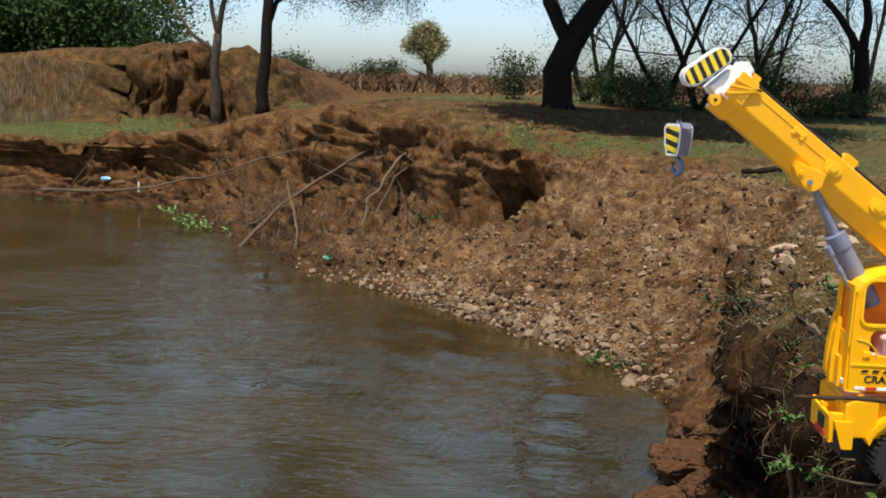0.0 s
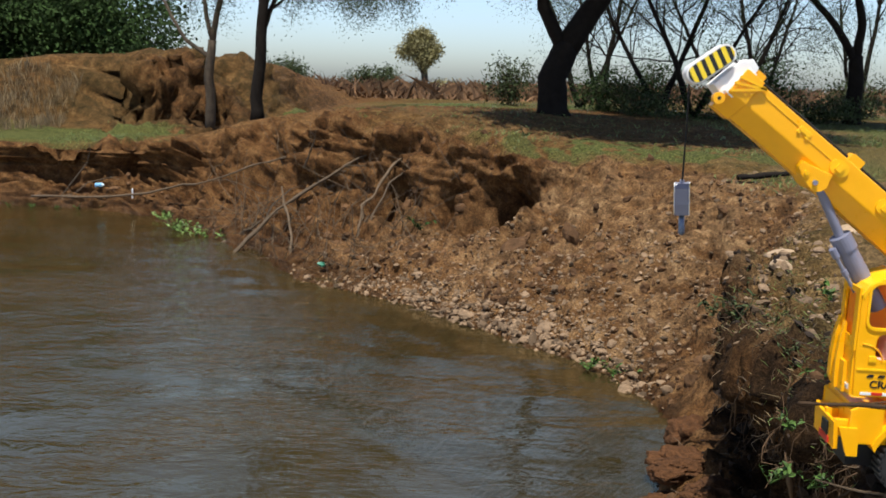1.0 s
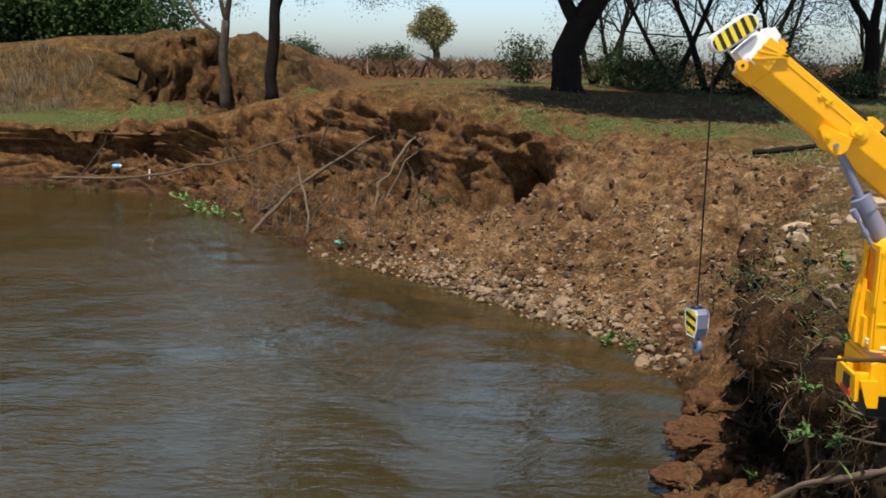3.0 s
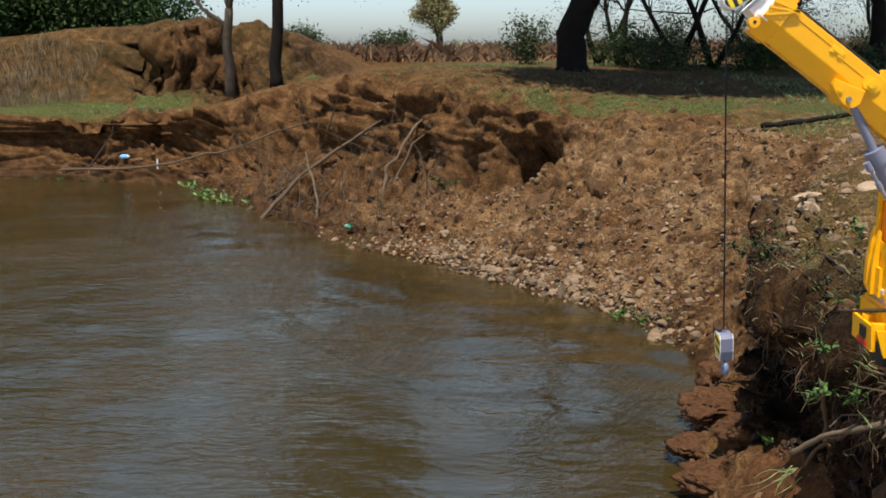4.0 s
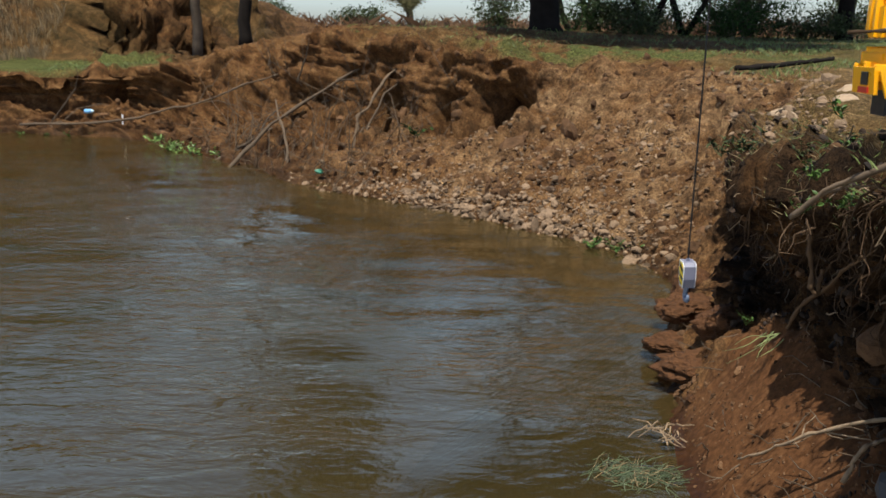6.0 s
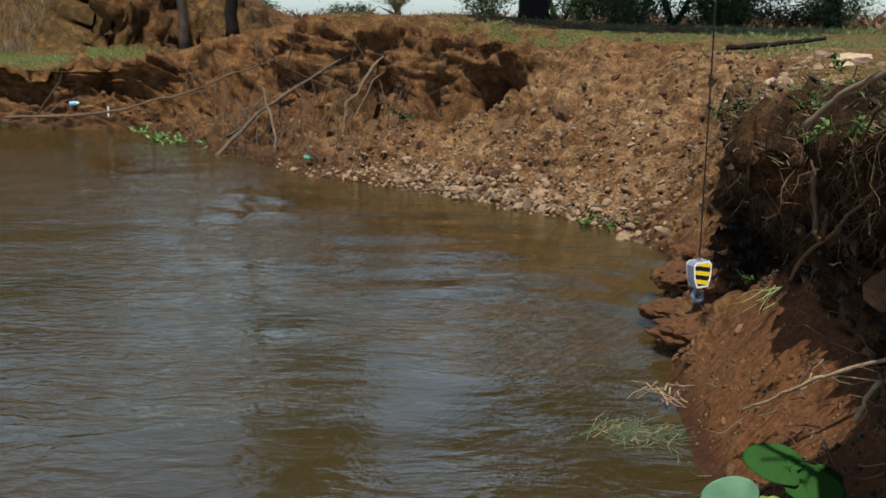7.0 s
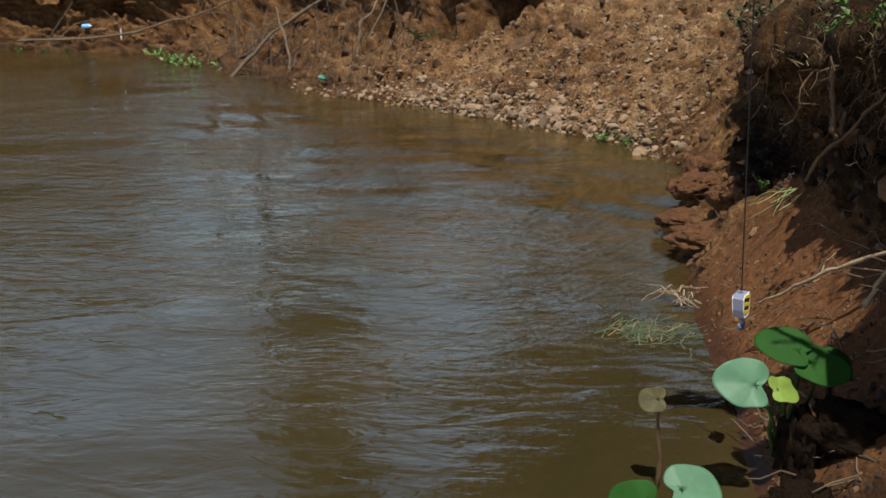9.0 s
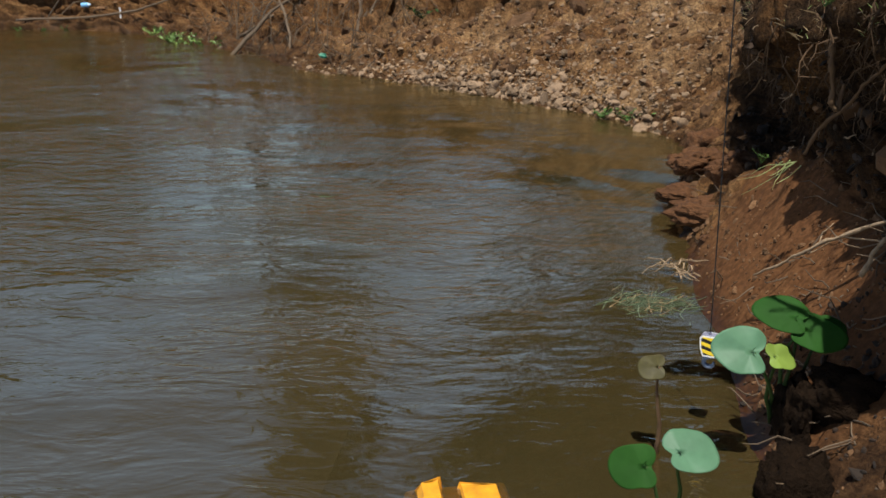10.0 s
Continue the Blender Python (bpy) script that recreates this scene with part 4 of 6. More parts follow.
def plant_trees():
    gz = ground_z
    # leaning forked tree
    b = (0.50, 7.0, gz(0.5, 7.0) - 0.03)
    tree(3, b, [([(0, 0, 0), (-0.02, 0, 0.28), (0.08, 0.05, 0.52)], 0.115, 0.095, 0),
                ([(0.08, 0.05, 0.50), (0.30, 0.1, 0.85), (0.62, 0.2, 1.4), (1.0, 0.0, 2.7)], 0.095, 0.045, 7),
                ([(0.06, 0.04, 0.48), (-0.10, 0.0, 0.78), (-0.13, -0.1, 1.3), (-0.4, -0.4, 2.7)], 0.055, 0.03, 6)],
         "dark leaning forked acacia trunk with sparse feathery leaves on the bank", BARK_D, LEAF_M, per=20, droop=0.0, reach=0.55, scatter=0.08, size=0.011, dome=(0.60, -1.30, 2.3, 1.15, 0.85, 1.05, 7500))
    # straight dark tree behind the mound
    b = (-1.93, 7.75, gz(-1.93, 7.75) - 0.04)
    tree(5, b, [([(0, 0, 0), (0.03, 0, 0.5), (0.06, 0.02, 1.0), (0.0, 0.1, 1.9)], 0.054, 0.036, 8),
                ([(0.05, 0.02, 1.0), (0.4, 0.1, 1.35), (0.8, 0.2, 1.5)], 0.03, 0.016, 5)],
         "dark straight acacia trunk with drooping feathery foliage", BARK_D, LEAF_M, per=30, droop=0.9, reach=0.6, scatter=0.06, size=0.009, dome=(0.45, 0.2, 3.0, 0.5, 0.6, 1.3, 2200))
    # thin pale tree
    b = (-2.45, 8.05, gz(-2.45, 8.05) - 0.04)
    tree(8, b, [([(0, 0, 0), (0.0, 0, 0.45), (0.04, 0, 0.78)], 0.046, 0.036, 0),
                ([(0.04, 0, 0.76), (0.14, 0, 1.2), (0.2, 0, 1.8)], 0.028, 0.016, 3),
                ([(0.03, 0, 0.62), (-0.2, 0, 0.78), (-0.42, 0.05, 1.15), (-0.5, 0.0, 1.6)], 0.020, 0.01, 3),
                ([(0.04, 0, 0.78), (-0.04, 0, 1.2), (-0.1, 0, 1.7)], 0.022, 0.01, 2)],
         "slender pale bare tree with thin forked branches", BARK_L, LEAF_M, depth=2, per=1, reach=0.6, size=0.02)
    # right edge tree
    b = (3.05, 8.2, gz(3.05, 8.2) - 0.04)
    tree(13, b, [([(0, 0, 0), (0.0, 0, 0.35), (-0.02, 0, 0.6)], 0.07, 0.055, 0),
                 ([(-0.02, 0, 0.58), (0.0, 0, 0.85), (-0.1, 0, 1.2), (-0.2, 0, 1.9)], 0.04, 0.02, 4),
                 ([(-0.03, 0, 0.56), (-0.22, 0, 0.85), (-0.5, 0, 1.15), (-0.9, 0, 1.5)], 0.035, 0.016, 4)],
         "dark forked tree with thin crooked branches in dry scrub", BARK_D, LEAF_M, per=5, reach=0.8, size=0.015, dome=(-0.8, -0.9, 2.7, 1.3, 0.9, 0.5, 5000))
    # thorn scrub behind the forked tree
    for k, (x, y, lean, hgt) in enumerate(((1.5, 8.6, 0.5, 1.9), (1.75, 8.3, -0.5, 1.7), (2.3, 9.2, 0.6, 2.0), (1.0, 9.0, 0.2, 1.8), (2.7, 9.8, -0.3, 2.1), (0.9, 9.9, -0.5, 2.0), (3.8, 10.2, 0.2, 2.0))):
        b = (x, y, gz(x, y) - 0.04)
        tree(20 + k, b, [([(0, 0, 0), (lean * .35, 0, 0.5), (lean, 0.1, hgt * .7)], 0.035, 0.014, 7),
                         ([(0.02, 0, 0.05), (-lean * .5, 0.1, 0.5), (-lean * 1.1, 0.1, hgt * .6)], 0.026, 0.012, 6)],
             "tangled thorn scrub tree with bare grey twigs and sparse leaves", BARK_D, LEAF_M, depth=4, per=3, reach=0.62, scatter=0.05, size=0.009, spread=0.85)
    # dense dark trees on the hummock
    for k, (x, y, s) in enumerate(((-7.0, 12.0, 1.3), (-6.2, 12.3, 1.25), (-8.6, 13.0, 1.5), (-7.8, 12.4, 1.4), (-6.9, 13.6, 1.6))):
        b = (x, y, gz(x, y) - 0.05)
        t = tree(40 + k, b, [([(0, 0, 0), (0.05, 0, 0.5 * s), (0, 0, 0.9 * s)], 0.10, 0.07, 9), ([(0, 0, 0.15), (0.3, -0.2, 0.3), (0.55, -0.4, 0.35)], 0.05, 0.03, 6), ([(0, 0, 0.15), (-0.3, -0.2, 0.3), (-0.55, -0.4, 0.35)], 0.05, 0.03, 6)],
                 "dense dark green broadleaf tree on the earth hummock", BARK_D, LEAF_D, depth=2, per=85, reach=0.7 * s, scatter=0.16, size=0.034, spread=0.9)
        t["group"] = "trees on the hummock"
    # far tree and bushes on the field
    b = (-2.1, 22, gz(-2.1, 22) - 0.05)
    tree(60, b, [([(0, 0, 0), (0.02, 0, 0.7), (0, 0, 1.35)], 0.10, 0.06, 6), ([(0, 0, 0.6), (0.22, 0, 1.15)], 0.04, 0.03, 3), ([(0, 0, 0.6), (-0.22, 0, 1.15)], 0.04, 0.03, 3)],
         "small rounded yellow-green tree standing alone on the field", BARK_L, LEAF_Y, depth=2, per=40, reach=0.26, scatter=0.09, size=0.03, spread=0.9)
    for k, (x, y, rx, h, m, lab) in enumerate(((0.15, 9.3, 0.30, 0.42, LEAF_M, "rounded grey-green bush beside the leaning trunk"), 
                                               (-4.6, 19, 0.7, 0.65, LEAF_M, "low grey-green bush on the field"), (-3.0, 20, 0.7, 0.6, LEAF_M, "low grey-green bush on the field"), (1.6, 9.6, 0.5, 0.5, LEAF_D, "dark thorn bush at the foot of the scrub"),
                                               (2.4, 8.9, 0.55, 0.42, LEAF_D, "dark thorn bush at the foot of the scrub"), (2.75, 10.8, 0.6, 0.75, LEAF_D, "dense dark bush among the scrub"),
                                               (1.35, 7.9, 0.45, 0.24, LEAF_M, "dark thorn bush at the foot of the scrub"), (2.0, 8.1, 0.5, 0.24, LEAF_D, "dark thorn bush at the foot of the scrub"), (2.75, 8.2, 0.5, 0.2, LEAF_M, "dark thorn bush at the foot of the scrub"),
                                               (1.0, 8.3, 0.4, 0.32, LEAF_D, "dark thorn bush at the foot of the scrub"), (3.6, 9.4, 0.5, 0.35, LEAF_M, "low grey-green bush on the field"),
                                               (-1.6, 21.5, 0.45, 0.4, LEAF_Y, "low yellow-green bush on the field"))):
        bush(70 + k, (x, y, gz(x, y)), rx, rx, h, lab, m, n=2600 if y < 10 else 6000, size=0.016 if y < 12 else 0.03)


plant_trees()


# ---- dry growth and turf ----
def blades(seed, count, place, hgt, wid, name, mat, label, category, lean=0.4):
    rs = np.random.RandomState(seed)
    V, F = [], []
    for _ in range(count):
        p = place(rs)
        if p is None:
            continue
        a, h = rs.uniform(0, 6.28), hgt * rs.uniform(0.5, 1.4)
        d = np.array([math.cos(a), math.sin(a), 0]) * wid
        l = np.array([rs.normal(0, lean), rs.normal(0, lean), 1.0]) * h
        o = len(V)
        V.extend((p - d, p + d, p + l * 0.6 + d * 0.5 + np.array([0, 0, 0.0]), p + l * np.array([1.5, 1.5, 1])))
        F.append((o, o + 1, o + 2, o + 3))
    return tagged(mesh_object(name, V, F, mat), label, category, kind="stuff")


def on_flat(rs):
    i = rs.randint(np.searchsorted(BS, 8.2), np.searchsorted(BS, 15.0))
    j = rs.randint(np.searchsorted(Bv, 4.25), np.searchsorted(Bv, 5.45))
    p = BV[i, j] + np.array([rs.normal(0, .05), rs.normal(0, .05), -0.002])
    if noise.noise(Vector((p[0] * 1.1, p[1] * 1.1, 3))) < -0.12 or (p[1] > 8.2 and p[0] < -2.2) or (-2.75 < p[0] < -0.75 and p[1] < 8.6) or (abs(p[0] - 0.4) < 1.2 and 5.3 < p[1] < 8.2 and rs.rand() < 0.85):
        return None
    return p


blades(1, 26000, on_flat, 0.022, 0.0022, "turf", GRASS, "short green turf on the bank top", "grass")


def on_hollow(rs):
    x, y = rs.uniform(-5.8, -3.95), rs.uniform(7.9, 8.8)
    return np.array([x, y, ground_z(x, y) - 0.01 - 0.05 * abs(math.sin(7 * x))])


blades(2, 5000, on_hollow, 0.10, 0.0014, "dry_grass", DRY, "tall dry straw grass beside the hummock", "grass", 0.12)


def on_field(rs):
    x, y = rs.uniform(-14, 14), rs.uniform(15, 30)
    return np.array([x, y, 0.78])


blades(3, 16000, on_field, 0.30, 0.02, "dry_scrub", simple("dry_scrub", (0.17, 0.09, 0.042), 0.9, 0.4, 3, 0, spread=0.6), "reddish dry scrub across the far field", "scrub", 0.5)


def on_lip(rs):
    i = rs.randint(np.searchsorted(BS, 1.8), np.searchsorted(BS, 7.2))
    j = rs.randint(np.searchsorted(Bv, 3.75), np.searchsorted(Bv, 4.75))
    p = BV[i, j]
    if noise.noise(Vector((p[0] * 9, p[1] * 9, 7))) < -0.05:
        return None
    return p + np.array([rs.normal(0, .006), rs.normal(0, .006), -0.001])


blades(4, 4600, on_lip, 0.009, 0.0005, "lip_grass", GRASS, "short green grass along the lip of the undercut bank", "grass", 0.7)
blades(5, 3600, on_lip, 0.009, 0.0004, "lip_straw", DRY, "dry straw along the lip of the undercut bank", "grass", 0.9)


# ---- stones ----
def stone_mesh(seed, flat=0.6, rough=0.22):
    bm = bmesh.new()
    bmesh.ops.create_icosphere(bm, subdivisions=2, radius=1.0)
    for v in bm.verts:
        n = noise.fractal(v.co * 1.3 + Vector((seed * 7.1, 0, 0)), 0.8, 2.0, 3)
        c = noise.cell(v.co * 1.1 + Vector((seed * 3.3, 0, 0)))
        v.co *= 1 + rough * n + 0.12 * c
        v.co.z *= flat
    me = bpy.data.meshes.new("stone")
    bm.to_mesh(me)
    bm.free()
    me.materials.append(STONE)
    return me


def shard_mesh(seed):
    """A jagged clod of earth."""
    bm = bmesh.new()
    bmesh.ops.create_icosphere(bm, subdivisions=2, radius=1.0)
    for v in bm.verts:
        n = noise.fractal(v.co * 1.9 + Vector((seed * 5.7, 0, 0)), 0.6, 2.2, 4)
        v.co *= 0.9 + 0.36 * n
        v.co.z *= 0.7
    me = bpy.data.meshes.new("clod")
    bm.to_mesh(me)
    bm.free()
    return me


def lump_mesh(seed):
    """A slumped, crumbling lump of earth."""
    bm = bmesh.new()
    bmesh.ops.create_icosphere(bm, subdivisions=4, radius=1.0)
    for v in bm.verts:
        c = v.co.copy()
        n = noise.fractal(c * 1.4 + Vector((seed * 5.7, 0, 0)), 0.7, 2.2, 5)
        w = abs(noise.fractal(c * 3.5 + Vector((0, seed * 3.1, 0)), 0.7, 2.1, 4))
        v.co *= 0.95 + 0.30 * n - 0.30 * w
    me = bpy.data.meshes.new("lump")
    bm.to_mesh(me)
    bm.free()
    return me


STONES = [stone_mesh(k, (0.5, 0.65, 0.4, 0.7, 0.55, 0.8)[k]) for k in range(6)]


def scatter_stones():
    rng = random.Random(11)
    arrays = []
    for me in STONES:
        a = np.array([tuple(v.co) for v in me.vertices])
        arrays.append((a, [tuple(p.vertices) for p in me.polygons]))
    small = Pile()
    made = 0
    for k in range(10500):
        if k % 5:
            s = rng.triangular(7.2, 11.4, 8.8)
            v = rng.choice((1.0 + abs(rng.gauss(0, 0.22)), 1.0 + abs(rng.gauss(0, 0.5)), rng.uniform(1.0, 2.9), rng.uniform(1.5, 4.2) if s < 8.8 else rng.uniform(1.0, 2.2)))
        else:
            s, v = rng.uniform(4.4, 8.6), rng.uniform(4.02, 5.22)
        p = on_bank(s + rng.gauss(0, .02), v) + Vector((rng.gauss(0, .012), rng.gauss(0, .012), 0))
        r = min(0.045, 0.0062 * math.exp(rng.gauss(0, 0.55)) * (1.12 if v < 1.4 else 0.9)) * (1.0 if k < 3000 else rng.uniform(0.28, 0.6))
        p.z -= 0.25 * r
        turn = Euler((rng.gauss(0, .5), rng.gauss(0, .5), rng.uniform(0, 6.28)))
        size = (r * rng.uniform(0.8, 1.5), r * rng.uniform(0.7, 1.1), r)
        if r > 0.0135 and made < 280:
            o = new("stone", rng.choice(STONES))
            o.parent = ground
            o.matrix_basis = Matrix.LocRotScale(p, turn, size)
            made += 1
        else:
            a, f = arrays[rng.randint(0, 5)]
            R = np.array((turn.to_matrix() @ Matrix.Diagonal(size)))
            small.add(a @ R.T + np.array(p), f)
    tagged(small.make("gravel", STONE), "tan and grey gravel scattered over the beach", "gravel", kind="stuff")


scatter_stones()


def slab(name, at, size, turn, label, mat=STONE, seed=1, flat=0.5, category="stone"):
    me = lump_mesh(seed) if category == "earth" else stone_mesh(seed, flat, 0.18)
    me.materials.clear()
    me.materials.append(mat)
    o = tagged(new(name, me), label, category)
    if category == "earth":
        me.polygons.foreach_set("use_smooth", [True] * len(me.polygons))
    o.matrix_world = Matrix.LocRotScale(Vector(at), Euler([radians(a) for a in turn]), size)
    return o


PALE_STONE = simple("pale_sandstone", (0.33, 0.235, 0.15), 0.85, 0.35, 3, 0.6, 0.004)
DARK_STONE = simple("dark_grey_stone", (0.04, 0.04, 0.045), 0.7, 0.3, 4, 0.4, 0.002)
slab("boulder", (0.52, 4.93, 0.50), (0.085, 0.035, 0.075), (20, 30, -10), "pale flat sandstone slab lodged under the turf edge", PALE_STONE, 5)
for k, (x, y, z, a, r) in enumerate(((0.80, 3.20, 0.03, 0.045, 0), (0.74, 3.26, 0.02, 0.03, 40), (0.86, 3.25, 0.06, 0.04, 70), (0.98, 2.95, 0.50, 0.042, 10), (1.10, 2.85, 0.53, 0.04, 50), (0.92, 2.75, 0.49, 0.035, 100), (1.2, 3.05, 0.55, 0.05, 20))):
    z = ground_z(x, y) if z > 0.1 else z
    slab("boulder", (x, y, z), (a * 1.2, a * 0.8, a * 0.8), (5, -6, r), "rounded tan stone resting on the gravel bank", PALE_STONE, 20 + k)
slab("boulder", (0.655, 1.39, 0.205), (0.03, 0.03, 0.035), (0, 0, 30), "dark grey rounded stone beside the water plants", DARK_STONE, 31, 0.8)


# ---- clods of earth ----
def clods():
    rng = random.Random(5)
    pile = Pile()
    base = [np.array([tuple(v.co) for v in shard_mesh(50 + k).vertices]) for k in range(4)]
    faces = [tuple(p.vertices) for p in STONES[0].polygons]
    for k in range(2700):
        if k < 300:
            s, v = rng.uniform(1.6, 6.6), rng.choice((rng.uniform(1.0, 1.5), rng.uniform(2.2, 4.2)))
            r = 0.007 * math.exp(rng.gauss(0, 0.5))
            if 1.9 < s < 4.5 and v < 2.1:
                r *= 0.4
        elif k < 540:
            s, v = rng.uniform(8.6, 15.0), rng.uniform(1.3, 2.5)
            r = 0.014 * math.exp(rng.gauss(0, 0.5))
        elif k >= 2000:
            s, v = rng.uniform(1.9, 4.5), rng.uniform(1.0, 2.25)
            r = 0.0019 * math.exp(rng.gauss(0, 0.55))
        else:
            s, v = rng.uniform(7.1, 11.2), rng.uniform(1.25, 4.3)
            r = min(0.034, 0.0062 * math.exp(rng.gauss(0, 0.62)))
        p = on_bank(s, v)
        turn = Euler((rng.uniform(0, 6), rng.uniform(0, 6), rng.uniform(0, 6))).to_matrix()
        R = np.array(turn @ Matrix.Diagonal((r * rng.uniform(0.8, 1.5), r, r * rng.uniform(0.7, 1.1))))
        pile.add(base[rng.randint(0, 3)] @ R.T + np.array(p), faces)
    tagged(pile.make("soil_clods", CLOD), "crumbling reddish clods of earth on the cut bank", "soil", kind="stuff")


def humus_litter():
    """Dark crumbs of humus and rotted leaves heaped at the foot of the near bank."""
    rng = random.Random(15)
    pile = Pile()
    base = [np.array([tuple(v.co) for v in shard_mesh(80 + k).vertices]) for k in range(4)]
    faces = [tuple(p.vertices) for p in STONES[0].polygons]
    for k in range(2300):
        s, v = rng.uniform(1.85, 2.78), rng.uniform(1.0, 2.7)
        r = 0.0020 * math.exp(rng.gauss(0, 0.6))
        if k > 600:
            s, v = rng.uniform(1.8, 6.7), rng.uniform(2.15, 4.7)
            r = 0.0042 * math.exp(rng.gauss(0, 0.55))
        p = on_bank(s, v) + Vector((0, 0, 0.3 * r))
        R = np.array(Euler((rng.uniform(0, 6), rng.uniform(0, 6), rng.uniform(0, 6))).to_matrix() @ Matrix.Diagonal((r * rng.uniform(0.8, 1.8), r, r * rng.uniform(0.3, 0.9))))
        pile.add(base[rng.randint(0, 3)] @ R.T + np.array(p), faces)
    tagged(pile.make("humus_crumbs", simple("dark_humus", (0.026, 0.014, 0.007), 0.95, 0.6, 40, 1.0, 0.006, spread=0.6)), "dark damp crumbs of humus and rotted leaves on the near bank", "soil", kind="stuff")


clods()
humus_litter()
for k, (x, y, z, a, b, c) in enumerate(((0.615, 2.18, 0.045, 0.085, 0.07, 0.032), (0.60, 2.36, 0.030, 0.085, 0.06, 0.022), (0.61, 2.06, 0.018, 0.07, 0.05, 0.030), (0.68, 2.55, 0.05, 0.08, 0.09, 0.045), (0.68, 2.24, 0.115, 0.07, 0.07, 0.042), (0.72, 2.72, 0.06, 0.06, 0.07, 0.05), (0.64, 2.44, 0.085, 0.07, 0.06, 0.028), (0.63, 1.98, 0.045, 0.06, 0.05, 0.035))):
    slab("earth_lump", (x, y, z), (a, b, c), (6, 5 * (k % 3), 35 * k), "damp brown lump of earth slumped at the water's edge", WET_CLOD, 60 + k, 0.75, "earth")


# ---- roots, sticks and twigs ----
def stick(name, pts, r0, r1, mat, label, seed, wob=0.12, side=0, category="branch"):
    rng = random.Random(seed)
    full = []
    for i in range(len(pts) - 1):
        seg = crooked(rng, pts[i], pts[i + 1], 8, wob)
        full.extend(seg if i == 0 else seg[1:])
    n = len(full)
    v, f = tube(full, [(r0 + (r1 - r0) * k / (n - 1)) * (rng.uniform(0.75, 1.3) if 0 < k < n - 1 else 1) for k in range(n)], 7)
    ob = tagged(mesh_object(name, v, f, mat, smooth=True), label, category)
    for _ in range(side):
        k = rng.randint(1, n - 2)
        L = (Vector(pts[-1]) - Vector(pts[0])).length * rng.uniform(0.12, 0.3)
        d = (full[k + 1] - full[k]).normalized() + Vector((rng.gauss(0, .6), rng.gauss(0, .6), rng.gauss(0, .6)))
        q = full[k] + d.normalized() * L
        rr = r0 + (r1 - r0) * k / (n - 1)
        v, f = tube(crooked(rng, full[k], q, 4, 0.25), [rr * .6, rr * .5, rr * .45, rr * .35, rr * .2], 5)
        mesh_object("twig", v, f, mat, ob)
    return ob


